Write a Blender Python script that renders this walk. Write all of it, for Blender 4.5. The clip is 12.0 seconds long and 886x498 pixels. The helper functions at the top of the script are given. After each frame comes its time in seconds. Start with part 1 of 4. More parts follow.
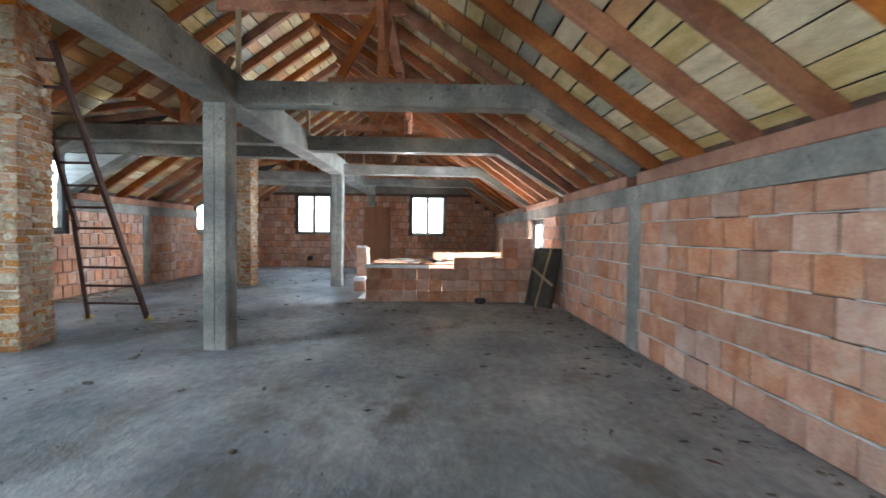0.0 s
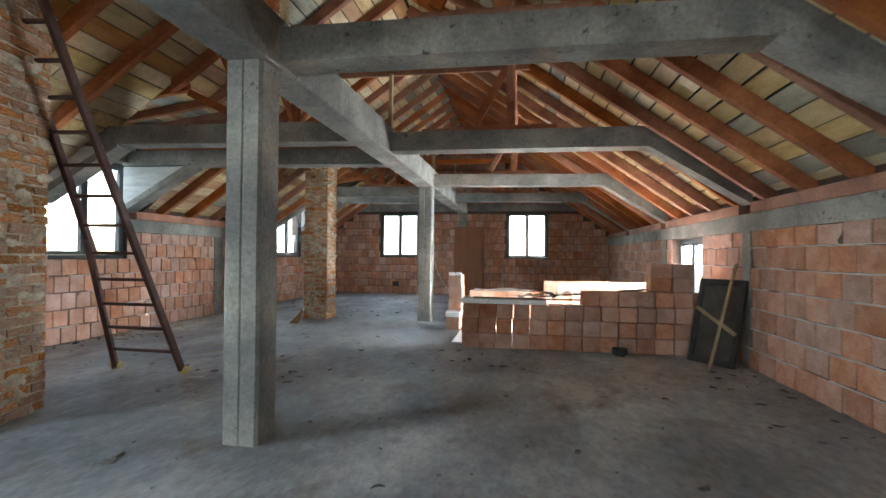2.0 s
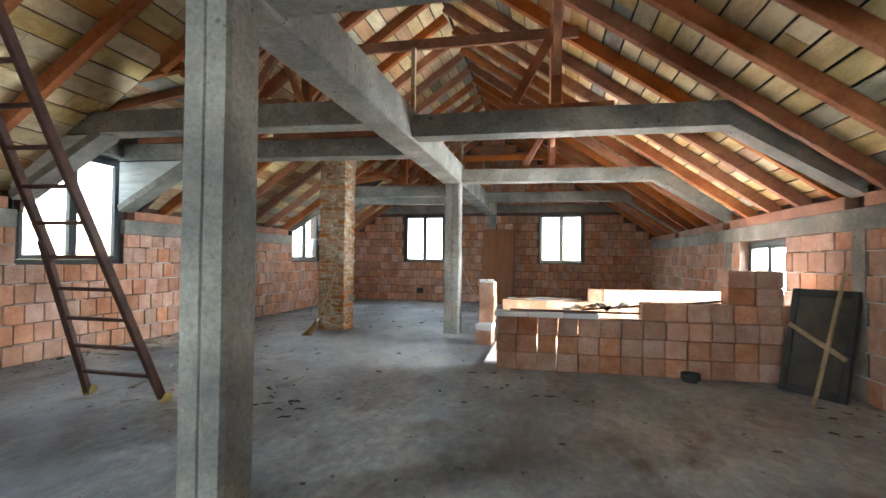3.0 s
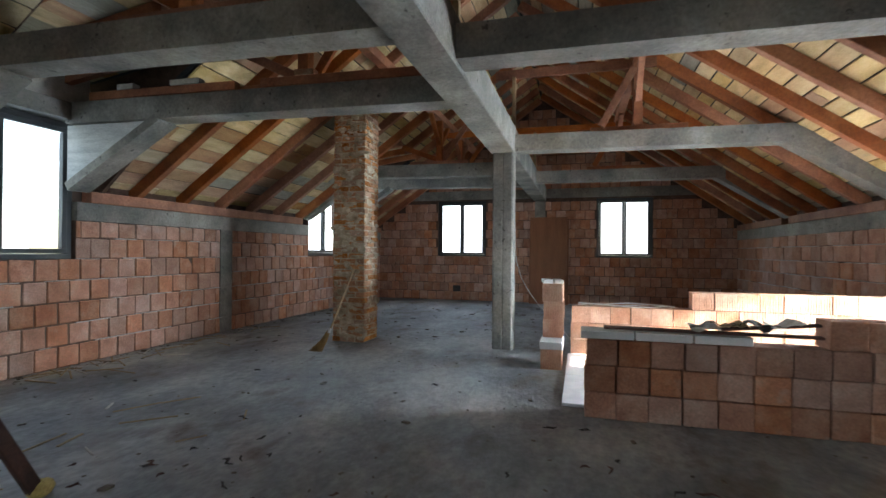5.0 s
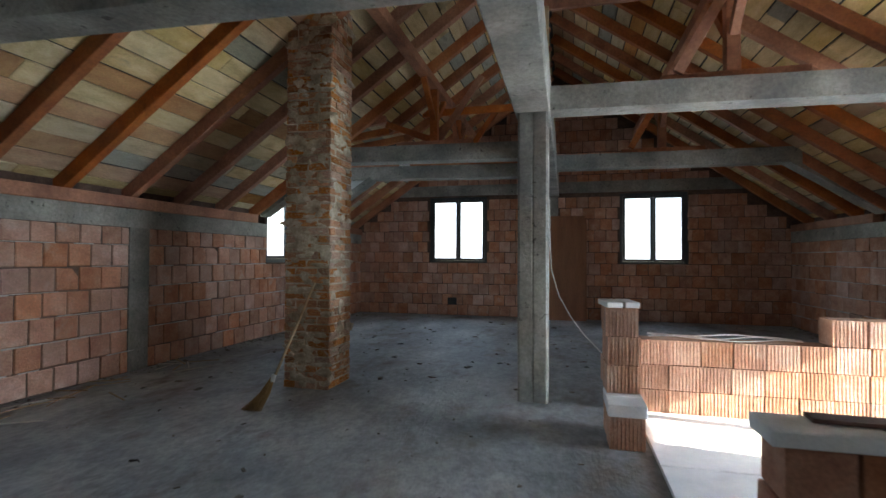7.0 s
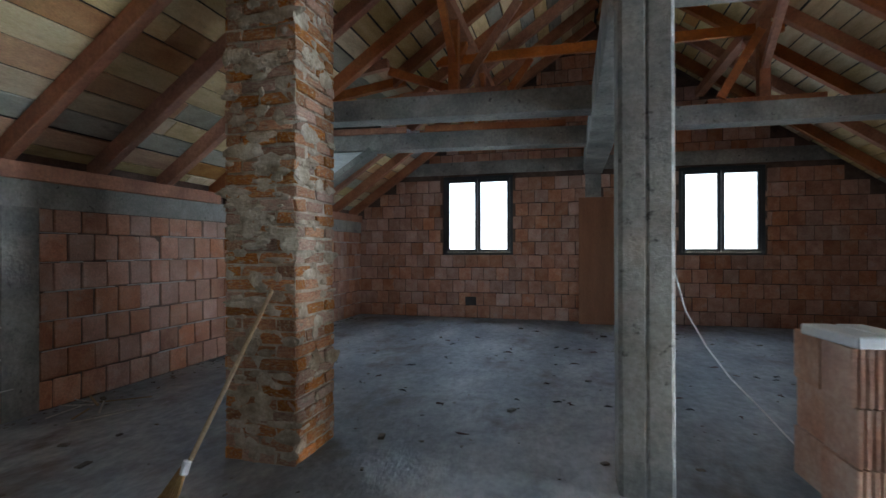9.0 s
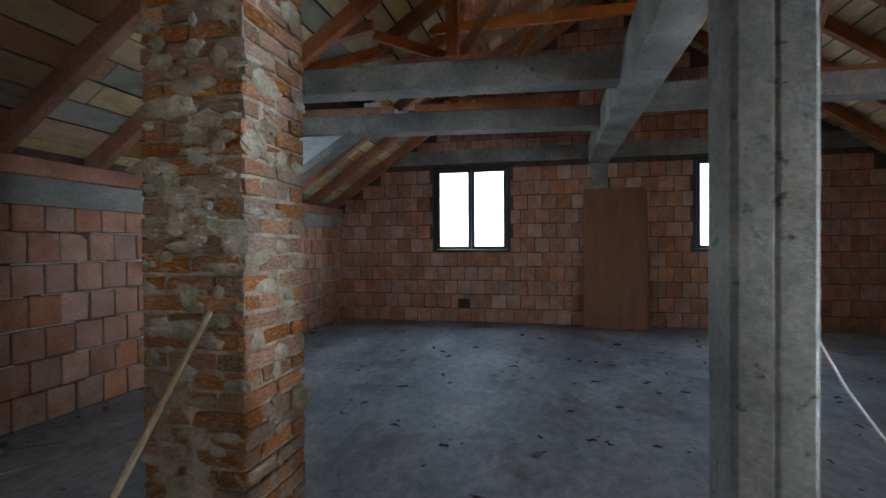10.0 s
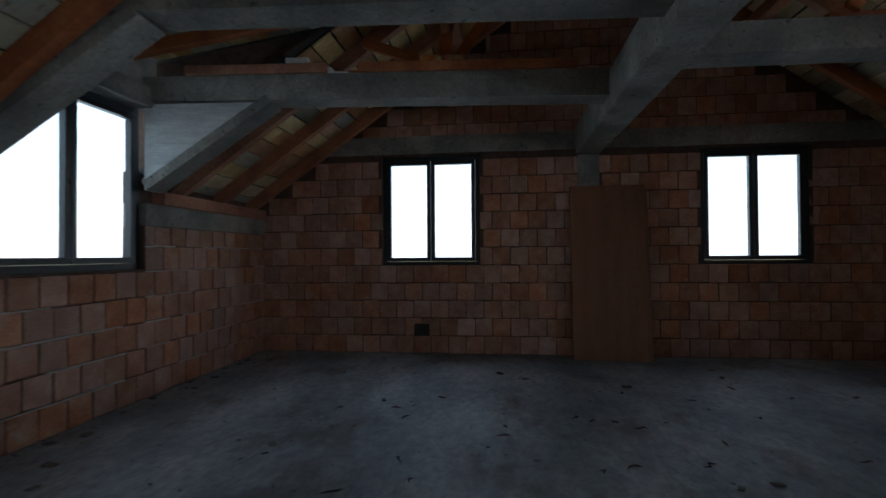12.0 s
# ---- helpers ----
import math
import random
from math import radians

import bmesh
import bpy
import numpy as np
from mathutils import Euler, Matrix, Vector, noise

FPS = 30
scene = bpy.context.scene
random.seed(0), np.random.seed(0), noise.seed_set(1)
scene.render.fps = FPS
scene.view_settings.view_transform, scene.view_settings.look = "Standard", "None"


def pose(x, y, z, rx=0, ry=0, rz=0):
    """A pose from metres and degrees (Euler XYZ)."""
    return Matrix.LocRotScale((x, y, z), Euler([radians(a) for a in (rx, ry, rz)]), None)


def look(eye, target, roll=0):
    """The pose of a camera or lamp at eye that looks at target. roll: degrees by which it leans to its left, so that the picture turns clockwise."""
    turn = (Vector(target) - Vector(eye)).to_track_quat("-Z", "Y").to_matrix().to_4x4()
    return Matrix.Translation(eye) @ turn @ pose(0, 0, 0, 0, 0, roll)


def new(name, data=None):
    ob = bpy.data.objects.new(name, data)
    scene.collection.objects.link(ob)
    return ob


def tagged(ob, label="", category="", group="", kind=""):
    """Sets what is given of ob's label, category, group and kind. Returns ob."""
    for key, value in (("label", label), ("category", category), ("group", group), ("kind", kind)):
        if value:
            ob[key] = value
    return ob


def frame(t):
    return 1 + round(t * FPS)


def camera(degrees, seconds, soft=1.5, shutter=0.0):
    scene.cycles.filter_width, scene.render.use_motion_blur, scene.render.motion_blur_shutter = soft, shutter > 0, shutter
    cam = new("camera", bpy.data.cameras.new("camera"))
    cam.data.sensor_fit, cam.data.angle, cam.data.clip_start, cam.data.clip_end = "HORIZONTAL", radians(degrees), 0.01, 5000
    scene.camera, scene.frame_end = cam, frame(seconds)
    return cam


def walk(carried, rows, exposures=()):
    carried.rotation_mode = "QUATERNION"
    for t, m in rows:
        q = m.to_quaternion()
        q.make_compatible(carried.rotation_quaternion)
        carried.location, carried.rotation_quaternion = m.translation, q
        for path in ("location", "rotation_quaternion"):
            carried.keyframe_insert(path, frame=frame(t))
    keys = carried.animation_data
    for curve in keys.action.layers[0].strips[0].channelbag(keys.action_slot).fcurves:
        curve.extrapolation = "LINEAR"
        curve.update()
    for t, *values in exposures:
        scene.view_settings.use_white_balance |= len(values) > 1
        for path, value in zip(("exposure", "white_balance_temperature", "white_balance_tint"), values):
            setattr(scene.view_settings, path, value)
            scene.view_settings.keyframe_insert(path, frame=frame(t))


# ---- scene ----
cam = camera(84.7, 12.0, soft=1.5, shutter=0.4)
PATH = [
    (0, (-0.31, -0.636, 1.346), (-0.273, 1.362, 1.282), 0.7),
    (0.5, (-0.384, -0.027, 1.35), (-0.524, 1.968, 1.304), 0.8),
    (1, (-0.472, 0.543, 1.364), (-0.707, 2.529, 1.344), 0.8),
    (1.5, (-0.62, 1.104, 1.377), (-0.903, 3.084, 1.379), 0.7),
    (2, (-0.786, 1.63, 1.384), (-1.1, 3.605, 1.405), 0.6),
    (2.5, (-0.942, 2.169, 1.363), (-1.309, 4.135, 1.399), 0.8),
    (3, (-1.035, 2.66, 1.377), (-1.449, 4.616, 1.417), 0.6),
    (5, (-1.678, 4.635, 1.363), (-2.221, 6.56, 1.376), 0.4),
    (5.5, (-1.85, 5.149, 1.361), (-2.415, 7.068, 1.37), 0.3),
    (6, (-2.036, 5.648, 1.379), (-2.605, 7.565, 1.386), 0.4),
    (6.5, (-2.246, 6.207, 1.356), (-2.774, 8.136, 1.385), 0.2),
    (7, (-2.427, 6.737, 1.369), (-2.916, 8.676, 1.405), 0.3),
    (9, (-3.124, 8.619, 1.354), (-3.635, 10.552, 1.357), -0.1),
    (9.5, (-3.343, 9.046, 1.368), (-3.809, 10.991, 1.359), -0.0),
    (10, (-3.514, 9.485, 1.378), (-3.951, 11.436, 1.364), -0.3),
    (10.5, (-3.667, 9.915, 1.373), (-4.08, 11.872, 1.358), -0.2),
    (11, (-3.779, 10.324, 1.38), (-4.173, 12.285, 1.368), -0.3),
    (11.5, (-3.87, 10.811, 1.383), (-4.243, 12.776, 1.388), -0.2),
    (12, (-3.95, 11.237, 1.389), (-4.182, 13.224, 1.416), -0.4),
]
walk(cam, [(t, look(eye, target, roll)) for t, eye, target, roll in PATH],
     exposures=[(0.0, 4.05, 6800, 10), (0.6, 3.75, 6900, 10), (1.2, 3.65, 7000, 10), (2.0, 3.85, 7200, 10), (3.0, 4.1, 7500, 10), (5.0, 3.15, 7000, 10), (7.0, 2.8, 6900, 10), (9.0, 2.85, 6500, 10), (10.5, 2.85, 6500, 10), (11.0, 2.8, 6600, 10), (11.5, 2.3, 6600, 10), (12.0, 1.55, 6500, 10)])

# ---- light ----
SUN_DIR = Vector((-0.95, 0.14, -0.37)).normalized()
world = bpy.data.worlds.new("world")
scene.world = world
world.use_nodes = True
wn = world.node_tree
sky = wn.nodes.new("ShaderNodeTexSky")
sky.sky_type = "NISHITA"
sky.sun_disc = False
sky.sun_elevation = math.asin(-SUN_DIR.z)
sky.sun_rotation = math.atan2(-SUN_DIR.x, -SUN_DIR.y)
wn.nodes["Background"].inputs["Strength"].default_value = 0.06
wn.links.new(sky.outputs[0], wn.nodes["Background"].inputs["Color"])
sun = new("sun", bpy.data.lights.new("sun", "SUN"))
sun.data.energy, sun.data.angle, sun.data.color = 5.0, radians(0.6), (1.0, 0.93, 0.82)
sun.matrix_world = look((20, 8, 12), Vector((20, 8, 12)) + SUN_DIR)


def opening_light(name, where, aim, width, height, power):
    """The sky's light through an opening; the two at the south gable are added fill."""
    lamp = new(name, bpy.data.lights.new(name, "AREA"))
    lamp.data.shape, lamp.data.size, lamp.data.size_y = "RECTANGLE", width, height
    lamp.data.energy, lamp.data.color = power, (0.60, 0.80, 1.0)
    lamp.matrix_world = look(where, aim)
    return lamp


opening_light("window_light", (-8.05, 1.5, 2.12), (-4.0, 1.5, -1.6), 2.2, 2.0, 46)
opening_light("window_light", (-8.05, 8.22, 2.12), (-5.0, 8.22, -0.5), 2.2, 2.0, 4)
opening_light("window_light", (-8.15, 15.6, 2.2), (-5.0, 15.4, 1.0), 3.8, 3.0, 19)
opening_light("window_light", (-4.95, 18.75, 2.15), (-4.93, 15.0, 1.2), 3.0, 3.0, 15)
opening_light("window_light", (-0.45, 18.75, 2.15), (-0.57, 15.0, 1.2), 3.4, 3.0, 16)
opening_light("window_light", (2.62, 10.6, 1.15), (0.0, 10.45, -0.4), 1.8, 1.7, 60)
# added fill from behind the start of the walk, through invented openings
opening_light("window_light", (-4.9, -4.5, 1.7), (-4.9, 0, -2.4), 1.9, 1.9, 6)
opening_light("window_light", (-0.5, -4.5, 1.7), (-0.5, 0, -2.4), 1.9, 1.9, 9)


# ---- materials ----
def nodes_of(name):
    m = bpy.data.materials.new(name)
    m.use_nodes = True
    return m, m.node_tree, m.node_tree.nodes["Principled BSDF"]


def surface(name, colours, rough=0.85, scale=3.0, fine=40.0, bump=0.25, stretch=(1, 1, 1), vary=0.0, spots=None, island=False, joints=None, metal=0.0):
    """A weathered surface: colours blended by broad and fine noise, darkened or lightened piece by piece, with fine relief."""
    m, tree, bsdf = nodes_of(name)
    n, link = tree.nodes, tree.links
    coord = n.new("ShaderNodeTexCoord")
    info = n.new("ShaderNodeObjectInfo")
    shift = n.new("ShaderNodeVectorMath")
    shift.operation = "MULTIPLY_ADD"
    shift.inputs[1].default_value = (37.0, 23.0, 51.0)
    rand = info.outputs["Random"]
    if island:
        rand = n.new("ShaderNodeNewGeometry").outputs["Random Per Island"]
    link.new(rand, shift.inputs[0])
    link.new(coord.outputs["Object"], shift.inputs[2])
    mapping = n.new("ShaderNodeMapping")
    mapping.inputs["Scale"].default_value = stretch
    link.new(shift.outputs[0], mapping.inputs["Vector"])

    def noise_tex(size, detail=5.0, roughness=0.6):
        t = n.new("ShaderNodeTexNoise")
        t.inputs["Scale"].default_value, t.inputs["Detail"].default_value, t.inputs["Roughness"].default_value = size, detail, roughness
        link.new(mapping.outputs[0], t.inputs["Vector"])
        return t.outputs["Fac"]

    broad, small = noise_tex(scale), noise_tex(fine, 4.0, 0.7)
    ramp = n.new("ShaderNodeValToRGB")
    ramp.color_ramp.elements[0].position, ramp.color_ramp.elements[1].position = 0.32, 0.68
    ramp.color_ramp.elements[0].color, ramp.color_ramp.elements[1].color = (*colours[0], 1), (*colours[-1], 1)
    for k, c in enumerate(colours[1:-1]):
        e = ramp.color_ramp.elements.new(0.32 + 0.36 * (k + 1) / (len(colours) - 1))
        e.color = (*c, 1)
    link.new(broad, ramp.inputs[0])
    mix = n.new("ShaderNodeMix")
    mix.data_type, mix.blend_type = "RGBA", "OVERLAY"
    mix.inputs["Factor"].default_value = 0.62
    link.new(ramp.outputs[0], mix.inputs[6])
    link.new(small, mix.inputs[7])
    out = mix.outputs[2]
    if vary:
        hsv = n.new("ShaderNodeHueSaturation")
        rng = n.new("ShaderNodeMapRange")
        rng.inputs["To Min"].default_value, rng.inputs["To Max"].default_value = 1 - vary, 1 + vary
        link.new(rand, rng.inputs["Value"])
        link.new(rng.outputs[0], hsv.inputs["Value"])
        wn_ = n.new("ShaderNodeTexWhiteNoise")
        wn_.noise_dimensions = "1D"
        link.new(rand, wn_.inputs["W"])
        rng2 = n.new("ShaderNodeMapRange")
        rng2.inputs["To Min"].default_value, rng2.inputs["To Max"].default_value = 1 - vary * 1.3, 1 + vary * 0.6
        link.new(wn_.outputs["Value"], rng2.inputs["Value"])
        link.new(rng2.outputs[0], hsv.inputs["Saturation"])
        link.new(out, hsv.inputs["Color"])
        out = hsv.outputs[0]
    if spots:
        colour, size, low, high = spots
        t = noise_tex(size, 6.0, 0.62)
        r = n.new("ShaderNodeMapRange")
        r.inputs["From Min"].default_value, r.inputs["From Max"].default_value = low, high
        link.new(t, r.inputs["Value"])
        mix2 = n.new("ShaderNodeMix")
        mix2.data_type = "RGBA"
        link.new(r.outputs[0], mix2.inputs["Factor"])
        link.new(out, mix2.inputs[6])
        mix2.inputs[7].default_value = (*colour, 1)
        out = mix2.outputs[2]
    link.new(out, bsdf.inputs["Base Color"])
    bsdf.inputs["Roughness"].default_value = rough
    bsdf.inputs["Metallic"].default_value = metal
    if bump:
        b = n.new("ShaderNodeBump")
        b.inputs["Strength"].default_value, b.inputs["Distance"].default_value = bump, 0.02
        add = n.new("ShaderNodeMath")
        link.new(broad, add.inputs[0])
        link.new(small, add.inputs[1])
        link.new(add.outputs[0], b.inputs["Height"])
        link.new(b.outputs[0], bsdf.inputs["Normal"])
    return m


FLOOR = surface("floor concrete", [(0.14, 0.15, 0.16), (0.26, 0.27, 0.28), (0.42, 0.42, 0.42)], 0.6, 1.0, 16.0, 0.6, stretch=(1.0, 0.6, 1.0), spots=((0.13, 0.10, 0.08), 2.2, 0.55, 0.72))
CONCRETE = surface("cast concrete", [(0.13, 0.128, 0.12), (0.228, 0.214, 0.19), (0.36, 0.338, 0.295)], 0.85, 1.6, 30.0, 0.4, spots=((0.07, 0.063, 0.055), 13.0, 0.62, 0.70))
PALE = surface("pale board-marked concrete", [(0.42, 0.43, 0.43), (0.62, 0.62, 0.60)], 0.85, 2.5, 25.0, 0.2, stretch=(1, 1, 6))
JOINT = surface("open dark joint", [(0.06, 0.032, 0.022), (0.14, 0.085, 0.062)], 0.95, 6.0, 60.0, 0.4)
MORTAR = surface("mortar", [(0.36, 0.33, 0.30), (0.58, 0.55, 0.51)], 0.95, 6.0, 60.0, 0.5)
BLOCK = surface("clay block", [(0.34, 0.135, 0.078), (0.44, 0.20, 0.12), (0.50, 0.28, 0.19)], 0.9, 5.0, 50.0, 0.35, vary=0.20, spots=((0.48, 0.38, 0.32), 3.5, 0.60, 0.80))
# paler than BLOCK, for the ribbed blocks of back wall and pier
PALE_BLOCK = surface("pale clay block", [(0.48, 0.235, 0.145), (0.58, 0.32, 0.21), (0.64, 0.42, 0.31)], 0.9, 5.0, 50.0, 0.3, vary=0.14, spots=((0.52, 0.44, 0.38), 3.5, 0.62, 0.8))
BLOCK_MANY = surface("clay block far", [(0.34, 0.135, 0.078), (0.44, 0.20, 0.12), (0.50, 0.28, 0.19)], 0.9, 5.0, 50.0, 0.35, vary=0.20, spots=((0.48, 0.38, 0.32), 3.5, 0.60, 0.80), island=True)
BRICK = surface("old brick", [(0.27, 0.095, 0.035), (0.44, 0.17, 0.06), (0.54, 0.31, 0.13)], 0.92, 7.0, 60.0, 0.6, vary=0.30, spots=((0.47, 0.39, 0.28), 6.0, 0.53, 0.66))
BRICK_MANY = surface("old brick high", [(0.27, 0.095, 0.035), (0.44, 0.17, 0.06), (0.54, 0.31, 0.13)], 0.92, 7.0, 60.0, 0.6, vary=0.30, spots=((0.47, 0.39, 0.28), 6.0, 0.53, 0.66), island=True)
SMEAR = surface("grey mortar", [(0.28, 0.20, 0.13), (0.48, 0.39, 0.28), (0.66, 0.57, 0.45)], 0.95, 7.0, 45.0, 0.8)
RAFTER = surface("stained softwood", [(0.22, 0.06, 0.016), (0.35, 0.105, 0.03), (0.46, 0.165, 0.055)], 0.7, 2.0, 30.0, 0.2, vary=0.18)
BOARD = surface("roof board", [(0.46, 0.32, 0.14), (0.60, 0.44, 0.21), (0.69, 0.54, 0.30)], 0.75, 1.6, 26.0, 0.2, stretch=(5, 0.6, 5), vary=0.2, spots=((0.24, 0.22, 0.16), 1.4, 0.62, 0.84))
BOARD_TAN = surface("stained roof board", [(0.38, 0.17, 0.065), (0.52, 0.29, 0.12)], 0.75, 1.6, 26.0, 0.2, stretch=(5, 0.6, 5), vary=0.2)
BOARD_GREY = surface("grey roof board", [(0.26, 0.24, 0.18), (0.40, 0.37, 0.28)], 0.8, 1.6, 26.0, 0.2, stretch=(5, 0.6, 5), vary=0.3, spots=((0.09, 0.09, 0.08), 1.6, 0.55, 0.75))
DARKBOARD = surface("underlay felt", [(0.03, 0.03, 0.03), (0.06, 0.06, 0.06)], 0.9, 2.0, 30.0, 0.1)
FRAME = surface("anthracite plastic", [(0.018, 0.020, 0.024), (0.026, 0.028, 0.032)], 0.4, 2.0, 60.0, 0.02)
PANEL = surface("brown veneer", [(0.20, 0.075, 0.03), (0.27, 0.105, 0.045)], 0.55, 2.0, 40.0, 0.1, stretch=(4, 4, 0.6))
LADDER = surface("rusty painted steel", [(0.05, 0.022, 0.015), (0.11, 0.04, 0.028)], 0.7, 6.0, 50.0, 0.3)
# foam white; also the sun glare painted on the enclosure floor sheets
FOAM_AND_SUNLIT = surface("white foam and sunlit floor", [(0.66, 0.67, 0.68), (0.80, 0.80, 0.80)], 0.8, 6.0, 90.0, 0.2)
YELLOW = surface("yellow foam", [(0.5, 0.38, 0.12), (0.62, 0.5, 0.2)], 0.9, 12.0, 60.0, 0.6)
STRAW = surface("broom straw", [(0.16, 0.085, 0.03), (0.32, 0.18, 0.06)], 0.85, 8.0, 90.0, 0.3)
SCREEN = surface("dusty screen", [(0.035, 0.028, 0.022), (0.085, 0.07, 0.055)], 0.8, 4.0, 70.0, 0.3)
STICK = surface("bare wood", [(0.28, 0.19, 0.10), (0.42, 0.31, 0.19)], 0.8, 4.0, 50.0, 0.2)
BLACK = surface("dirty black", [(0.014, 0.013, 0.012), (0.035, 0.03, 0.028)], 0.6, 6.0, 50.0, 0.3)
CABLE = surface("white cable", [(0.6, 0.58, 0.54), (0.7, 0.68, 0.64)], 0.5, 4.0, 40.0, 0.0)
RUBBLE = surface("rubble", [(0.09, 0.07, 0.055), (0.20, 0.17, 0.14)], 0.95, 20.0, 90.0, 0.4, island=True, vary=0.4)
PAPER = surface("crumpled paper", [(0.45, 0.42, 0.38), (0.62, 0.6, 0.56)], 0.85, 9.0, 60.0, 0.3)
GROUND = surface("dry grass", [(0.09, 0.10, 0.04), (0.16, 0.15, 0.08)], 0.95, 0.6, 12.0, 0.3)
GLASS, gt, gb = nodes_of("window glass")
gb.inputs["Transmission Weight"].default_value = 1.0
gb.inputs["Roughness"].default_value = 0.0
gb.inputs["IOR"].default_value = 1.02
gb.inputs["Base Color"].default_value = (0.97, 0.98, 1.0, 1)


# ---- builders ----
def part(name, bm, material, parent=None, label="", kind=""):
    me = bpy.data.meshes.new(name)
    bmesh.ops.recalc_face_normals(bm, faces=bm.faces)
    bm.to_mesh(me)
    bm.free()
    me.materials.append(material)
    ob = new(name, me)
    ob.parent = parent
    return tagged(ob, label=label, kind=kind)


def thing(name, label, category, at=(0, 0, 0), group="", kind=""):
    ob = new(name)
    ob.location = at
    ob.empty_display_size = 0.1
    return tagged(ob, label, category, group, kind)


def add_box(bm, lo, hi, m=None, bevel=0.0):
    lo, hi = Vector(lo), Vector(hi)
    made = bmesh.ops.create_cube(bm, size=1.0)["verts"]
    for v in made:
        v.co = Vector([(lo[i] + hi[i]) / 2 + v.co[i] * (hi[i] - lo[i]) for i in range(3)])
    if bevel:
        edges = list({e for v in made for e in v.link_edges})
        done = bmesh.ops.bevel(bm, geom=edges, offset=bevel, segments=1, affect="EDGES")
        made = list({v for f in done["faces"] for v in f.verts})
    if m is not None:
        for v in made:
            v.co = m @ v.co
    return made


def box_bm(lo, hi, bevel=0.0):
    bm = bmesh.new()
    add_box(bm, lo, hi, None, bevel)
    return bm


def add_bar(bm, a, b, w, h, bevel=0.004, up=(0, 0, 1)):
    """A squared bar from a to b, w wide and h high."""
    a, b = Vector(a), Vector(b)
    d = (b - a).normalized()
    side = d.cross(Vector(up)).normalized()
    top = side.cross(d)
    m = Matrix((side, d, top)).transposed().to_4x4()
    m.translation = a
    add_box(bm, (-w / 2, 0, -h / 2), (w / 2, (b - a).length, h / 2), m, bevel)


def add_prism(bm, points, y0, y1, dy=0.0):
    """A plate between y0 and y1 with the outline points (x, z)."""
    a = [bm.verts.new((x, y0 + dy * x, z)) for x, z in points]
    b = [bm.verts.new((x, y1 + dy * x, z)) for x, z in points]
    bm.faces.new(a)
    bm.faces.new(b[::-1])
    for i in range(len(a)):
        j = (i + 1) % len(a)
        bm.faces.new((a[i], b[i], b[j], a[j]))


def add_tube(bm, pts, r, n=8):
    rings = []
    for i, p in enumerate(pts):
        p = Vector(p)
        d = (Vector(pts[min(i + 1, len(pts) - 1)]) - Vector(pts[max(i - 1, 0)])).normalized()
        s = d.orthogonal().normalized()
        u = d.cross(s)
        rr = r[i] if isinstance(r, (list, tuple)) else r
        rings.append([bm.verts.new(p + rr * (math.cos(2 * math.pi * k / n) * s + math.sin(2 * math.pi * k / n) * u)) for k in range(n)])
    for a, b in zip(rings, rings[1:]):
        for k in range(n):
            bm.faces.new((a[k], a[(k + 1) % n], b[(k + 1) % n], b[k]))
    bm.faces.new(rings[0][::-1])
    bm.faces.new(rings[-1])


def roughen(bm, amount, size=3.0, seed=0.0):
    for v in bm.verts:
        v.co += amount * Vector(noise.noise_vector(v.co * size + Vector((seed, seed, seed))))


def cut_up(bm, step):
    """Slices a mesh into cells for uneven surfaces."""
    for axis in range(3):
        lo = min(v.co[axis] for v in bm.verts)
        hi = max(v.co[axis] for v in bm.verts)
        k = lo + step
        while k < hi - step / 3:
            co = [0, 0, 0]
            co[axis] = k
            no = [0, 0, 0]
            no[axis] = 1
            bmesh.ops.bisect_plane(bm, geom=bm.verts[:] + bm.edges[:] + bm.faces[:], plane_co=co, plane_no=no)
            k += step


# ---- the plan ----
LX, RX = -7.43, 2.05          # inner faces of the long walls
Y0, Y1 = -4.2, 18.1           # inner faces of the end walls
RIDGE_X, SLOPE = -2.69, 0.70
RAFTER_FOOT = 2.07            # underside of the rafters at the long walls
RING_LO, RING_HI = 1.71, 1.93
B_LO, B_HI = 2.80, 3.06


def roof_z(x, lift=0.0):
    return RAFTER_FOOT + SLOPE * (min(x - LX, RX - x)) + lift


DORMERS = [(0.75, 2.25), (7.55, 9.0), (14.14, 15.67)]

floor_bm = box_bm((LX - 0.3, Y0 - 0.3, -0.25), (RX + 0.3, Y1 + 0.3, 0.0))
part("floor", floor_bm, FLOOR, label="dusty rough concrete floor slab with stains and crumbs", kind="structure")
g = bmesh.new()
bmesh.ops.create_grid(g, x_segments=4, y_segments=4, size=1500)
ground = part("ground", g, GROUND, label="dry grassy ground far below the attic windows", kind="structure")
ground.location = (0, 0, -3.4)

# storey below, so the attic stands on walls
part("wall_lower", box_bm((LX - 0.25, Y0 - 0.25, -3.4), (RX + 0.25, Y1 + 0.25, -0.255)), MORTAR, label="plain rendered storey under the attic floor", kind="structure")


# ---- walls: a mortar core with blocks set proud of it ----
def wall_core(name, spans, m, depth, label):
    """spans: (u0, u1, z0, z1) boxes in the wall's own plane; m lays the wall."""
    bm = bmesh.new()
    for u0, u1, z0, z1 in spans:
        add_box(bm, (u0, 0.008, z0), (u1, depth, z1), m)
    return part(name, bm, JOINT, label=label, kind="structure")


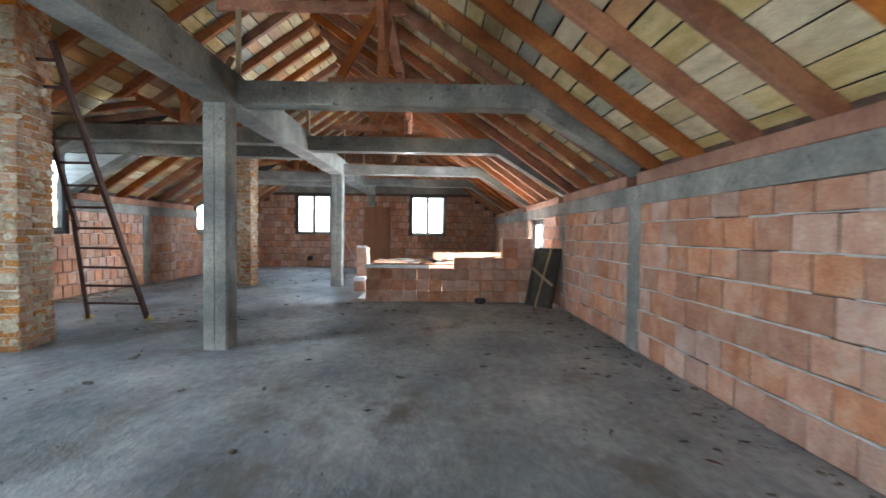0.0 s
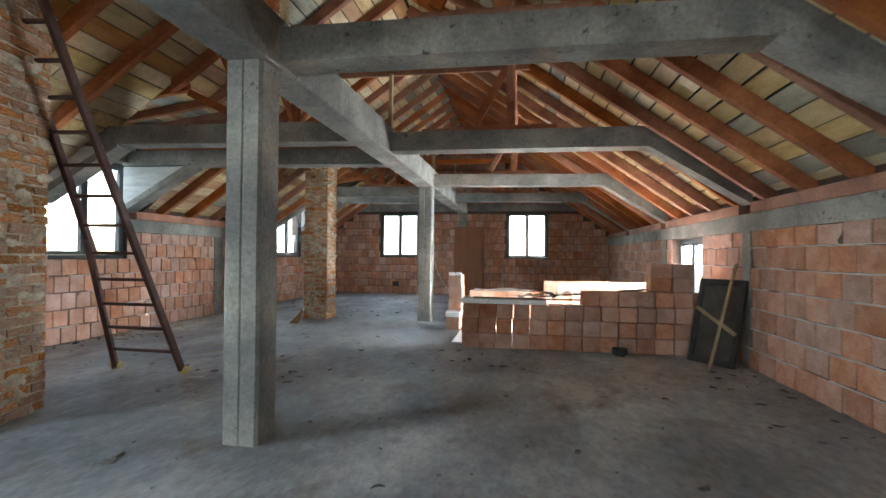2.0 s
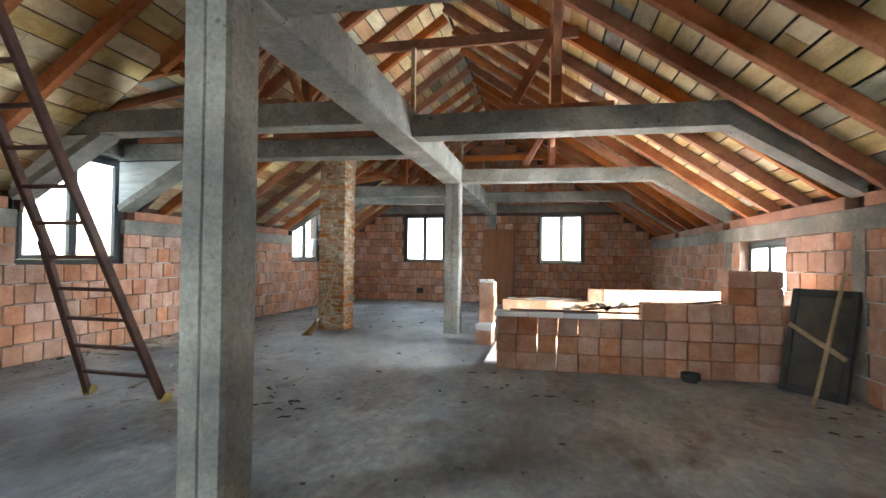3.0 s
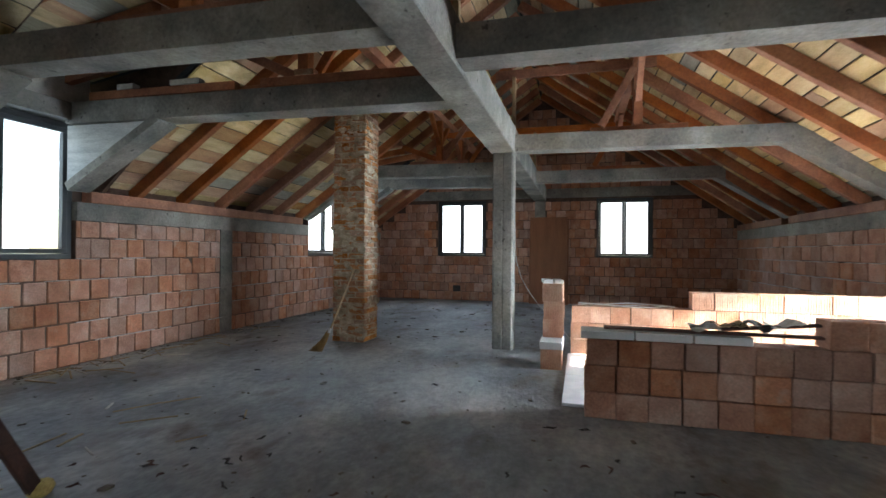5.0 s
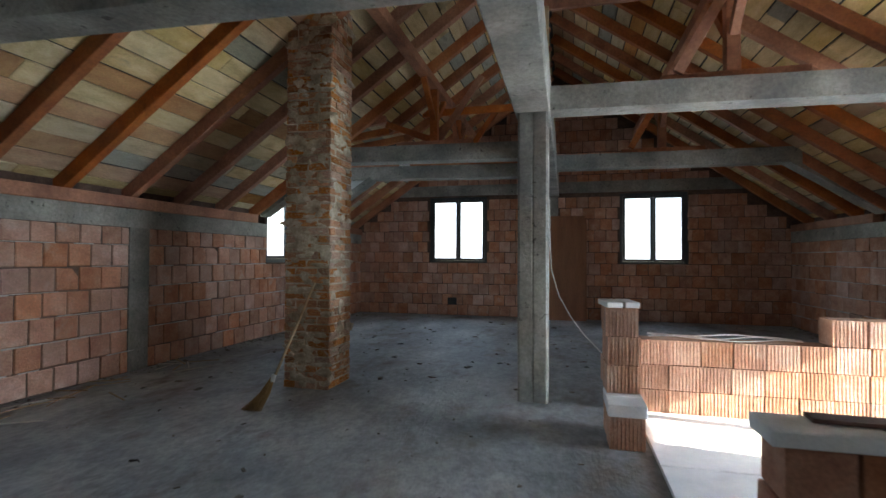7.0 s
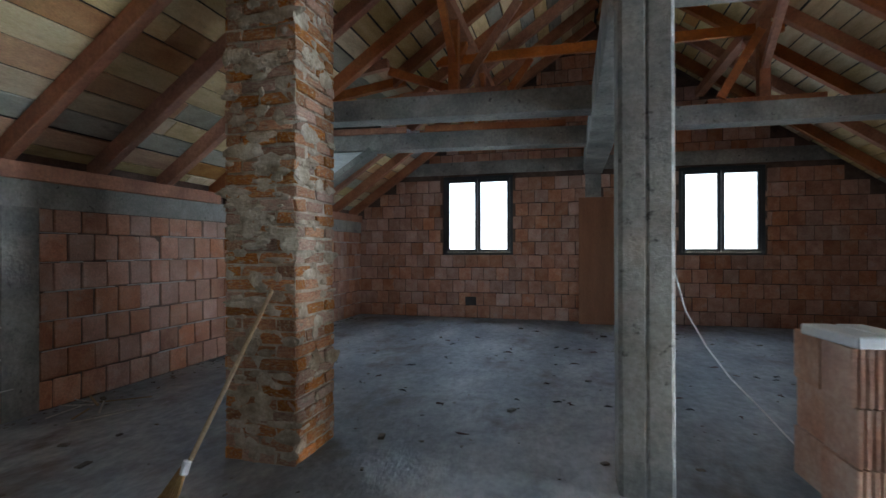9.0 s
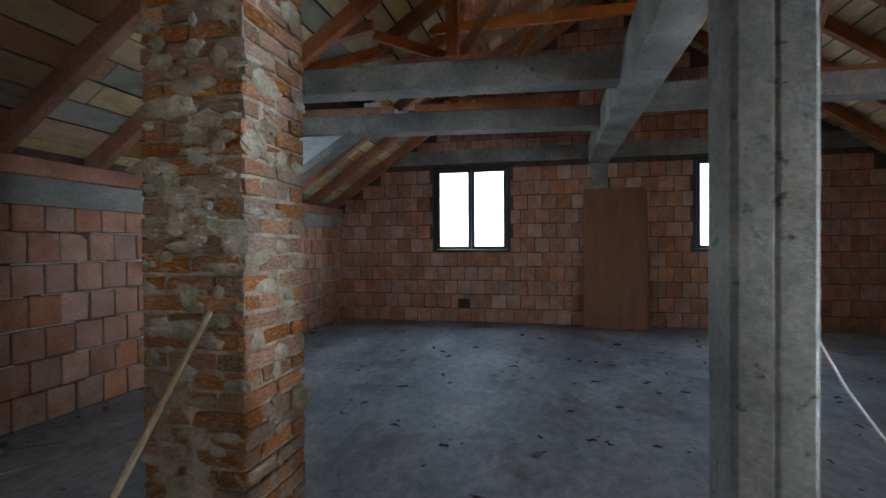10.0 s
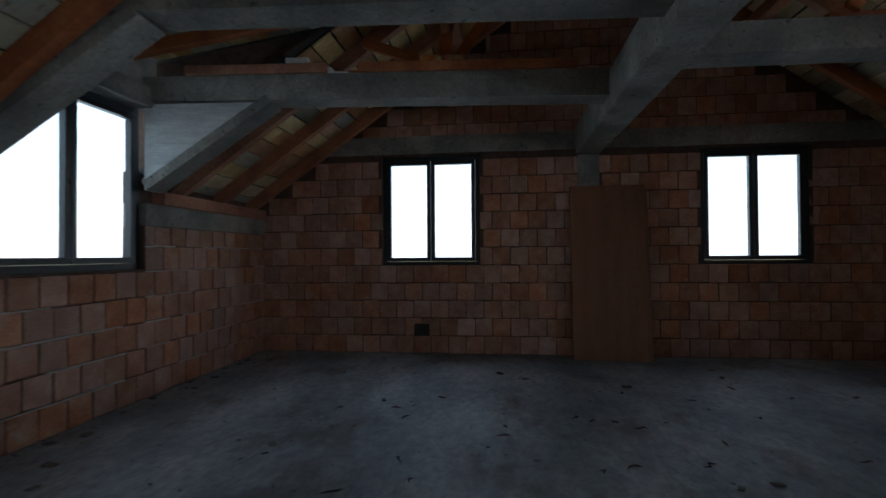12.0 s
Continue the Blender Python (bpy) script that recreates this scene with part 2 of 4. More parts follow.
def mortar_beds(parent, spans, m, course, seed, fill):
    """Uneven mortar squeezed out of the horizontal joints."""
    r = random.Random(seed)
    bm = bmesh.new()
    for u0, u1, z0, z1 in spans:
        k = max(1, math.ceil(z0 / course))
        while k * course < z1 - 0.02:
            u = u0
            while u < u1 - 0.05:
                ln = min(r.uniform(0.1, 0.5), u1 - u)
                if r.random() < fill:
                    t = r.uniform(0.003, 0.008)
                    q = r.uniform(-0.004, 0.004)
                    add_box(bm, (u, r.uniform(-0.013, -0.001), k * course - t + q), (u + ln, 0.02, k * course + t + q), m)
                u += ln
            k += 1
    return part("mortar_bed", bm, MORTAR, parent, kind="stuff")


RIGHT_M = pose(RX, 0, 0, 0, 0, -90)      # u runs to -y; the wall faces -x
LEFT_M = pose(LX, 0, 0, 0, 0, 90)        # u runs to +y
FAR_M = pose(0, Y1, 0, 0, 0, 0)          # u runs to +x
BACK_M = pose(0, Y0, 0, 0, 0, 180)       # u runs to -x

RWIN = (9.87, 11.39, 0.26, 1.705)        # y0, y1, z0, z1
W1, W2 = (-5.638, -4.227, 1.239, 2.823), (-1.264, 0.127, 1.239, 2.823)
DWIN = [(0.75, 2.25, 1.25, 2.85), (7.43, 9.0, 1.25, 2.855), (14.11, 15.67, 1.27, 2.855)]

right_spans = [(-RWIN[0], -Y0, 0, RING_LO), (-Y1 - 0.0, -RWIN[1], 0, RING_LO), (-RWIN[1], -RWIN[0], 0, RWIN[2]), (-RWIN[1], -RWIN[0], RWIN[3], RING_LO)]
wall_r = wall_core("wall_east", right_spans, RIGHT_M, 0.25, "low knee wall of orange hollow clay blocks with grey mortar joints")
mortar_beds(wall_r, right_spans, RIGHT_M, 0.2505, 31, 0.88)
L_SOLID = [(Y0, DWIN[0][0]), (DWIN[0][1], DWIN[1][0]), (DWIN[1][1], DWIN[2][0]), (DWIN[2][1], Y1)]
left_spans = [(a, b, 0, RING_LO) for a, b in L_SOLID] + [(d[0], d[1], 0, d[2]) for d in DWIN]
wall_l = wall_core("wall_west", left_spans, LEFT_M, 0.25, "low knee wall of reddish clay blocks under two dormer windows")


mortar_beds(wall_l, left_spans, LEFT_M, 0.2505, 32, 0.6)


def gable(name, m, flip, openings, label):
    bm = bmesh.new()
    top = lambda u: roof_z(u) + 0.21
    cuts = sorted({LX - 0.25, RX + 0.25, RIDGE_X, *[o[0] for o in openings], *[o[1] for o in openings]})
    for u0, u1 in zip(cuts, cuts[1:]):
        hole = [o for o in openings if o[0] <= u0 + 1e-6 and o[1] >= u1 - 1e-6]
        bands = [(0, None)] if not hole else [(0, hole[0][2]), (hole[0][3], None)]
        for z0, z1 in bands:
            za, zb = (z1, z1) if z1 is not None else (top(u0), top(u1))
            pts = [(u0, z0), (u1, z0), (u1, zb), (u0, za)]
            add_prism(bm, pts, 0.008, 0.25)
    for v in bm.verts:
        v.co = Vector((v.co.x, Y1 + v.co.y if not flip else Y0 - v.co.y, v.co.z))
    return part(name, bm, JOINT, label=label, kind="structure")


wall_f = gable("wall_north", FAR_M, False, [W1, W2], "gable wall of dark red clay blocks with two windows")
# out-of-view openings, made up to let the south fill lamps in
BW = [(-5.9, -3.9, 0.8, 2.7), (-1.5, 0.5, 0.8, 2.7)]
wall_b = gable("wall_south", BACK_M, True, BW, "unseen gable wall of clay blocks with two openings added for fill light")

# concrete ring beams and posts in the walls
ring = bmesh.new()
add_box(ring, (RX - 0.012, Y0, RING_LO), (RX + 0.25, Y1, RING_HI))
for y0, y1 in L_SOLID:
    add_box(ring, (LX - 0.25, y0, RING_LO), (LX + 0.012, y1, RING_HI))
add_box(ring, (LX + 0.02, Y1 - 0.012, 2.85), (RX - 0.02, Y1 + 0.245, 3.10))
cut_up(ring, 0.6)
roughen(ring, 0.006, 2.0)
part("ring_beam", ring, CONCRETE, label="rough grey cast concrete ring beam on top of the block walls", kind="structure")
for k, (x0, x1, y0, y1) in enumerate([(RX - 0.010, RX + 0.24, 4.89, 5.22), (RX - 0.010, RX + 0.24, 8.20, 8.42), (RX - 0.010, RX + 0.24, 11.75, 12.0), (LX - 0.24, LX + 0.010, 11.4, 11.68), (LX - 0.24, LX + 0.010, 4.6, 4.9)]):
    b = box_bm((x0, y0, 0), (x1, y1, RING_LO - 0.002))
    part("wall_post", b, CONCRETE, label="grey concrete post cast flush into the block wall", kind="structure")
part("wall_post", box_bm((-2.87, Y1 - 0.02, 0), (-2.59, Y1 + 0.24, 2.766)), CONCRETE, label="grey concrete post cast flush into the gable wall", kind="structure")

# ---- concrete frame ----
frame_label = "grey cast concrete beam with formwork marks and a knee down along the roof slope"


def right_frame(y, dy, lo, hi, w=0.28):
    bm = bmesh.new()
    kx, fx = 0.83, RX + 0.02
    z_foot = 2.05
    add_prism(bm, [(-2.58, lo), (kx, lo), (kx + 0.08, hi), (-2.58, hi)], y, y + w, dy)
    add_prism(bm, [(kx, lo), (fx, z_foot), (fx, z_foot + 0.29), (kx + 0.08, hi)], y, y + w, dy)
    bmesh.ops.remove_doubles(bm, verts=bm.verts, dist=1e-4)
    return part("concrete_beam", bm, CONCRETE, label=frame_label, kind="structure")


for y, dy, lo, hi in ((4.99, 0.0, B_LO, B_HI), (8.17, 0.02, B_LO, B_HI), (11.66, 0.06, B_LO, 3.03), (15.02, 0.03, 2.84, 3.07)):
    right_frame(y, dy, lo, hi)


def left_frame(y, lo, dy, cheek_front, w=0.28):
    hi = lo + 0.26
    kx = -6.2
    bm = bmesh.new()
    add_prism(bm, [(LX + 0.02, lo + 0.02), (-2.895, lo), (-2.895, hi), (LX + 0.02, hi)], y, y + w, dy)
    part("concrete_beam", bm, CONCRETE, label="grey cast concrete beam beside a dormer", kind="structure")
    bm = bmesh.new()
    add_prism(bm, [(kx, lo - 0.002), (LX + 0.02, 2.05), (LX + 0.02, lo - 0.002)], y + 0.02, y + w - 0.02, dy)
    part("dormer_cheek", bm, PALE, label="pale board-marked concrete triangle closing the side of the dormer", kind="structure")
    bm = bmesh.new()
    add_bar(bm, (LX + 0.02, y + w / 2 + dy * LX, 2.09), (kx + 0.02, y + w / 2 + dy * kx, lo + 0.03), w, 0.10, 0.004, up=(0, 0, 1))
    part("concrete_beam", bm, CONCRETE, label="sloping grey concrete edge under the dormer cheek", kind="structure")


left_frame(7.62, B_LO, 0.04, False)
left_frame(9.22, B_LO, 0.05, True)
left_frame(14.33, 2.89, 0.06, False)
left_frame(16.20, 2.90, 0.08, True)

lb = bmesh.new()
add_box(lb, (-2.905, Y0, 2.77), (-2.57, Y1, 3.15), None, 0.012)
cut_up(lb, 0.9)
roughen(lb, 0.006, 1.3)
part("concrete_beam", lb, CONCRETE, label="long deep grey concrete beam on the row of columns", kind="structure")


# added strips that block sun leaks between ring beam and roof
eave = bmesh.new()
add_box(eave, (RX + 0.125, Y0, RING_HI + 0.001), (RX + 0.25, Y1, 2.25))
for a, b in L_SOLID:
    add_box(eave, (LX - 0.25, a, RING_HI + 0.001), (LX - 0.125, b, 2.25))
part("eave_course", eave, JOINT, label="course added above the ring beam to keep sunlight from leaking in at the eaves", kind="structure")


def column(x0, y0, w, name="concrete_column"):
    bm = bmesh.new()
    c = 0.022
    h = 2.77
    pts = [(x0 + c, y0), (x0 + w * 0.455, y0), (x0 + w * 0.49, y0 + 0.008), (x0 + w * 0.51, y0 + 0.008), (x0 + w * 0.545, y0), (x0 + w - c, y0), (x0 + w, y0 + c),
           (x0 + w, y0 + w - c), (x0 + w - c, y0 + w), (x0 + c, y0 + w), (x0, y0 + w - c), (x0, y0 + c)]
    levels = [0, 0.05, 0.6, 1.1, 1.6, 2.2, h]
    rings = [[bm.verts.new((x, y, z)) for x, y in pts] for z in levels]
    for a, b in zip(rings, rings[1:]):
        for i in range(len(a)):
            j = (i + 1) % len(a)
            bm.faces.new((a[i], a[j], b[j], b[i]))
    bm.faces.new(rings[0][::-1])
    bm.faces.new(rings[-1])
    roughen(bm, 0.004, 1.7, x0 + y0)
    body = part(name, bm, CONCRETE, label="square grey cast concrete column with board seams standing on the slab")
    return tagged(body, category="column")


column(-2.90, 4.838, 0.28)
column(-2.875, 11.437, 0.29)
column(-2.885, -1.9, 0.30)

# ---- roof ----
roof = bmesh.new()
for sgn in (1, -1):
    ex = RX + 0.3 if sgn > 0 else LX - 0.3
    z_e = roof_z(RX) - 0.3 * SLOPE + 0.235
    z_r = roof_z(RIDGE_X) + 0.235
    spans = [(Y0 - 0.3, Y1 + 0.3)] if sgn > 0 else None
    if sgn > 0:
        add_prism(roof, [(ex, z_e), (RIDGE_X, z_r), (RIDGE_X, z_r + 0.08), (ex, z_e + 0.08)], Y0 - 0.3, Y1 + 0.3)
    else:
        dz = lambda x: z_r - SLOPE * (RIDGE_X - x)
        cut = -5.4
        add_prism(roof, [(cut, dz(cut)), (RIDGE_X, z_r), (RIDGE_X, z_r + 0.08), (cut, dz(cut) + 0.08)], Y0 - 0.3, Y1 + 0.3)
        ys = [Y0 - 0.3, *[v for d in DORMERS for v in (d[0] - 0.05, d[1] + 0.1)], Y1 + 0.3]
        for a, b in zip(ys[::2], ys[1::2]):
            add_prism(roof, [(ex, dz(ex)), (cut, dz(cut)), (cut, dz(cut) + 0.08), (ex, dz(ex) + 0.08)], a, b)
        for a, b in DORMERS:
            add_prism(roof, [(LX - 0.45, 3.38), (cut, dz(cut) + 0.0), (cut, dz(cut) + 0.08), (LX - 0.45, 3.46)], a - 0.4, b + 0.5)
roof_ob = part("ceiling", roof, DARKBOARD, label="dark roofing underlay above the boards", kind="structure")

for a, b in DORMERS:
    for y0 in (a - 0.08, b + 0.27):
        bm = bmesh.new()
        add_prism(bm, [(LX - 0.45, 1.9), (LX - 0.45, 3.44), (-5.0, roof_z(-5.0) + 0.32), (-5.0, roof_z(-5.0) + 0.2), (-6.2, roof_z(-6.2) + 0.20), (LX + 0.0, RING_HI + 0.1), (LX + 0.0, 1.9)], y0, y0 + 0.05)
        part("wall_dormer", bm, JOINT, label="dark side wall of the dormer above the beam", kind="structure")
plates = bmesh.new()
for a, b in ((Y0, 4.98), (5.28, 8.19), (8.51, 11.76), (12.08, 15.03), (15.35, Y1)):
    add_box(plates, (RX - 0.02, a, RING_HI + 0.002), (RX + 0.12, b, RING_HI + 0.14), None, 0.006)
part("wall_plate", plates, RAFTER, label="orange-brown squared wall plate along the ring beam", kind="structure")
plates = bmesh.new()
for a, b in ((Y0, 0.7), (2.3, 7.3), (9.15, 13.83), (15.9, Y1)):
    add_box(plates, (LX - 0.12, a, RING_HI + 0.002), (LX + 0.04, b, RING_HI + 0.14), None, 0.006)
part("wall_plate", plates, RAFTER, label="orange-brown squared wall plate along the ring beam", kind="structure")


def rafter_mesh(full=True, top_x=RIDGE_X):
    bm = bmesh.new()
    x0 = RX + 0.25
    a = Vector((x0, 0, roof_z(RX) - SLOPE * 0.25 + 0.085))
    b = Vector((RIDGE_X + 0.03, 0, roof_z(RIDGE_X) + 0.085 - 0.02))
    add_bar(bm, a, b, 0.10, 0.15, 0.006)
    me = bpy.data.meshes.new("rafter")
    bm.to_mesh(me)
    bm.free()
    me.materials.append(RAFTER)
    return me


R_MESH = rafter_mesh()
in_dormer = lambda y: any(a - 0.15 < y < b + 0.12 for a, b in DORMERS)
rng = random.Random(4)
k = 0
y = Y0 + 0.1
while y < Y1 - 0.05:
    r = new("rafter", R_MESH)
    r.matrix_world = pose(0, y, rng.uniform(-0.006, 0.006))
    tagged(r, "orange-brown squared roof rafter on the wall plate", "rafter", "roof rafters")
    yl = y + 0.35
    l = new("rafter", R_MESH)
    if in_dormer(yl):
        l.matrix_world = Matrix.Translation((2 * RIDGE_X, yl, 0)) @ Matrix.Diagonal((-1, 1, 1, 1))
        me = R_MESH.copy()
        for v in me.vertices:
            if v.co.x > 0:
                t = (0.35 - RIDGE_X) / (v.co.x - RIDGE_X)
                zr = roof_z(RIDGE_X)
                v.co.z = v.co.z + SLOPE * (v.co.x - 0.0)
                v.co.x = 0.0
        l.data = me
    else:
        l.matrix_world = Matrix.Translation((2 * RIDGE_X, yl, rng.uniform(-0.006, 0.006))) @ Matrix.Diagonal((-1, 1, 1, 1))
    tagged(l, "orange-brown squared roof rafter on the wall plate", "rafter", "roof rafters")
    y += 0.80

# dormer roofs: short rafters and boards above the windows
for a, b in DORMERS:
    yy = a + 0.1
    while yy < b:
        bm = bmesh.new()
        add_bar(bm, (LX - 0.35, yy, 3.30), (-5.3, yy, roof_z(-5.4) + 0.155), 0.09, 0.12, 0.005)
        tagged(part("rafter", bm, RAFTER, label="short dormer rafter over the window"), category="rafter", group="dormer rafters")
        yy += 0.62
    bm = bmesh.new()
    add_box(bm, (LX - 0.25, a - 0.1, 2.86), (LX + 0.10, b + 0.0, 3.06), None, 0.006)
    part("lintel", bm, CONCRETE, label="grey concrete lintel over the dormer window", kind="structure")
    bm = bmesh.new()
    add_box(bm, (LX - 0.24, a - 0.2, 3.062), (LX, b + 0.15, 3.42))
    part("wall_dormer", bm, MORTAR, label="short block course over the dormer lintel", kind="structure")

# purlins, posts, ties and braces
PR, PL = -0.93, -4.46
for x in (PR, PL):
    bm = bmesh.new()
    add_box(bm, (x - 0.07, Y0, roof_z(x) - 0.10), (x + 0.07, Y1, roof_z(x) + 0.04), None, 0.006)
    tagged(part("purlin", bm, RAFTER, label="long orange-brown purlin under the rafters"), category="purlin", group="purlins")


def truss(y, right_z, left_z, y_left=None, sides="both"):
    yl = y if y_left is None else y_left
    t = thing("roof_frame", "orange-brown timber posts, tie and braces standing on the concrete beams", "timber frame", (0, y, 0), "timber frames")
    feet = {"both": ((PR, right_z, 0.0), (PL, left_z, yl - y)), "right": ((PR, right_z, 0.0),), "left": ((PL, left_z, yl - y),)}[sides]
    for x, z0, yy in feet:
        bm = bmesh.new()
        add_box(bm, (x - 0.62, yy - 0.07, z0 + 0.001), (x + 0.62, yy + 0.07, z0 + 0.075), None, 0.005)
        part("sole_plate", bm, RAFTER, t)
        bm = bmesh.new()
        add_box(bm, (x - 0.06, yy - 0.06, z0 + 0.076), (x + 0.06, yy + 0.06, roof_z(x) - 0.102), None, 0.005)
        part("post", bm, RAFTER, t)
        for s in (-1, 1):
            bm = bmesh.new()
            add_bar(bm, (x, yy + s * 0.05, z0 + 0.42), (x, yy + s * 0.62, roof_z(x) - 0.11), 0.08, 0.08, 0.004)
            part("brace", bm, RAFTER, t)
    props = []
    if sides != "right":
        props += [((PL - 0.05, yl - y + 0.09, left_z + 0.12), (PL - 0.85, yl - y + 0.09, roof_z(PL - 0.85) + 0.02)),
                  ((PL + 0.05, yl - y + 0.09, left_z + 0.12), (PL + 0.75, yl - y + 0.09, roof_z(PL) + 0.1))]
    if sides != "left":
        props += [((PR - 0.48, -0.09, right_z + 0.08), (PR - 0.05, -0.09, right_z + 0.85))]
    for a, b in props:
        bm = bmesh.new()
        add_bar(bm, a, b, 0.05, 0.10, 0.004)
        part("brace", bm, RAFTER, t)
    if sides != "left":
        zt = roof_z(PR) - 0.16
        bm = bmesh.new()
        add_bar(bm, (PL - 0.5 if sides == "both" else -2.9, 0.09, zt), (PR + 0.25, 0.09, zt), 0.05, 0.13, 0.004)
        part("tie", bm, RAFTER, t)
        bm = bmesh.new()
        add_bar(bm, (-2.62, 0.03, 3.15), (-2.62, 0.03, zt - 0.06), 0.05, 0.07, 0.004, up=(0, 1, 0))
        part("thin_post", bm, STICK, t)
    return t


truss(5.13, B_HI, 3.06, sides="right")
truss(8.29, B_HI, 3.06, 7.58)
truss(11.74, 3.03, 3.06, sides="right")
truss(9.14, B_HI, 3.06, sides="left")
truss(15.13, 3.07, 3.15, 14.20)
truss(15.98, 3.07, 3.16, sides="left")

# ---- chimneys ----
def chimney(x0, x1, y0, y1, seed, turned=0.0):
    r = random.Random(seed)
    t = thing("chimney", "old red brick chimney with smeared grey mortar rising through the roof", "chimney", ((x0 + x1) / 2, (y0 + y1) / 2, 0))
    t.rotation_euler = (0, 0, radians(turned))
    cx, cy = t.location.x, t.location.y
    core = bmesh.new()
    add_box(core, (x0 - cx + 0.012, y0 - cy + 0.012, 0), (x1 - cx - 0.012, y1 - cy - 0.012, 6.4))
    cut_up(core, 0.12)
    roughen(core, 0.022, 9.0, seed)
    part("mortar_core", core, SMEAR, t)
    meshes = []
    for i in range(6):
        bm = bmesh.new()
        add_box(bm, (-0.5, -0.5, -0.5), (0.5, 0.5, 0.5), None, 0.07)
        for v in bm.verts:
            v.co += 0.06 * Vector((r.uniform(-1, 1), r.uniform(-1, 1), r.uniform(-1, 1)))
        me = bpy.data.meshes.new("brick")
        bm.to_mesh(me)
        bm.free()
        me.materials.append(BRICK)
        meshes.append(me)
    spots = []
    h = 0.084
    for row in range(int(5.2 / h)):
        z = row * h + h / 2
        for side, (ua, ub) in enumerate(((x0, x1), (y0, y1), (x0, x1), (y0, y1))):
            u = ua + (0.0 if (row + side) % 2 else -0.125)
            while u < ub - 0.02:
                a, b = max(u, ua), min(u + 0.245, ub)
                if b - a > 0.05:
                    mid, ln = (a + b) / 2, b - a - 0.010
                    d = 0.06
                    j = r.uniform(-0.007, 0.006)
                    if side == 0:
                        spots.append((mid, y0 + d / 2 + j, z, ln, d, 0))
                    elif side == 1:
                        spots.append((x1 - d / 2 + j, mid, z, ln, d, 90))
                    elif side == 2:
                        spots.append((mid, y1 - d / 2 + j, z, ln, d, 0))
                    else:
                        spots.append((x0 + d / 2 + j, mid, z, ln, d, 90))
                u += 0.25
    front = [s for s in spots if s[5] == 0 and s[1] < cy or s[5] == 90 and s[0] > cx]
    near = [s for s in front if s[2] < 3.6][:300]
    rest = [s for s in spots if s not in near]
    for x, yy, z, ln, d, turn in near:
        o = new("brick", r.choice(meshes))
        o.parent = t
        o.matrix_basis = pose(x - cx, yy - cy, z, r.uniform(-1.5, 1.5), r.uniform(-1.5, 1.5), turn + r.uniform(-1.5, 1.5)) @ Matrix.Diagonal((ln, d, 0.070 * r.uniform(0.88, 1.06), 1))
    bm = bmesh.new()
    for x, yy, z, ln, d, turn in rest:
        add_box(bm, (-0.5, -0.5, -0.5), (0.5, 0.5, 0.5), pose(x - cx, yy - cy, z, 0, r.uniform(-1, 1), turn) @ Matrix.Diagonal((ln, d, 0.070, 1)))
    part("upper_brickwork", bm, BRICK_MANY, t, kind="stuff")
    # mortar squeezed over the faces
    sm = bmesh.new()
    for k in range(300):
        z = r.uniform(0.03, 4.4)
        big = 1.7 if k % 3 == 0 else 1.0
        if r.random() < 0.7:
            c, s = Vector((r.uniform(x0 + 0.03, x1 - 0.03) - cx, y0 - cy, z)), (big * r.uniform(0.02, 0.08), 0.011, big * r.uniform(0.012, 0.04))
        else:
            c, s = Vector((x1 - cx, r.uniform(y0 + 0.03, y1 - 0.03) - cy, z)), (0.011, big * r.uniform(0.02, 0.07), big * r.uniform(0.010, 0.035))
        vs = bmesh.ops.create_icosphere(sm, subdivisions=2, radius=1.0)["verts"]
        for v in vs:
            q = v.co * (1 + 0.5 * noise.noise(v.co * 2.6 + Vector((z * 7, c.x * 9, c.y * 5))))
            v.co = c + Vector((q.x * s[0], q.y * s[1], q.z * s[2]))
    part("mortar_crust", sm, SMEAR, t, kind="stuff")


chimney(-5.46, -4.82, 4.60, 5.25, 3, 10)
chimney(-5.293, -4.779, 11.303, 11.808, 8)

# ---- windows ----
def window(name, w, h, m, label, lights=2, shaped=0.0):
    """A two-leaf window in its own plane: x across, z up, y outward; the origin at its lower left inner corner."""
    t = thing(name, label, "window", kind="structure")
    t.matrix_world = m
    f = 0.065

    def rect(parent, part_name, x0, x1, z0, z1, y0, y1, wd):
        bm = bmesh.new()
        add_box(bm, (x0, y0, z0), (x1, y1, z0 + wd), None, 0.004)
        add_box(bm, (x0, y0, z1 - wd), (x1, y1, z1), None, 0.004)
        add_box(bm, (x0, y0, z0 + wd), (x0 + wd, y1, z1 - wd), None, 0.004)
        add_box(bm, (x1 - wd, y0, z0 + wd), (x1, y1, z1 - wd), None, 0.004)
        return part(part_name, bm, FRAME, parent)

    rect(t, "window_frame", 0, w, 0, h, 0.06, 0.13, f)
    n = lights
    lw = (w - 2 * f) / n
    for i in range(n):
        x0 = f + i * lw + 0.003
        x1 = x0 + lw - 0.006
        sash = rect(t, "sash", x0, x1, f + 0.003, h - f - 0.003, 0.045, 0.115, 0.055)
        gl = part("pane", box_bm((x0 + 0.05, 0.075, f + 0.05), (x1 - 0.05, 0.083, h - f - 0.05)), GLASS, sash)
        gl.visible_shadow = False
        if i == 0:
            bm = bmesh.new()
            add_box(bm, (x1 - 0.036, 0.025, h * 0.46), (x1 - 0.018, 0.045, h * 0.46 + 0.05), None, 0.003)
            add_box(bm, (x1 - 0.034, 0.01, h * 0.46 - 0.09), (x1 - 0.020, 0.026, h * 0.46 + 0.03), None, 0.004)
            part("handle", bm, BLACK, sash)
    return t


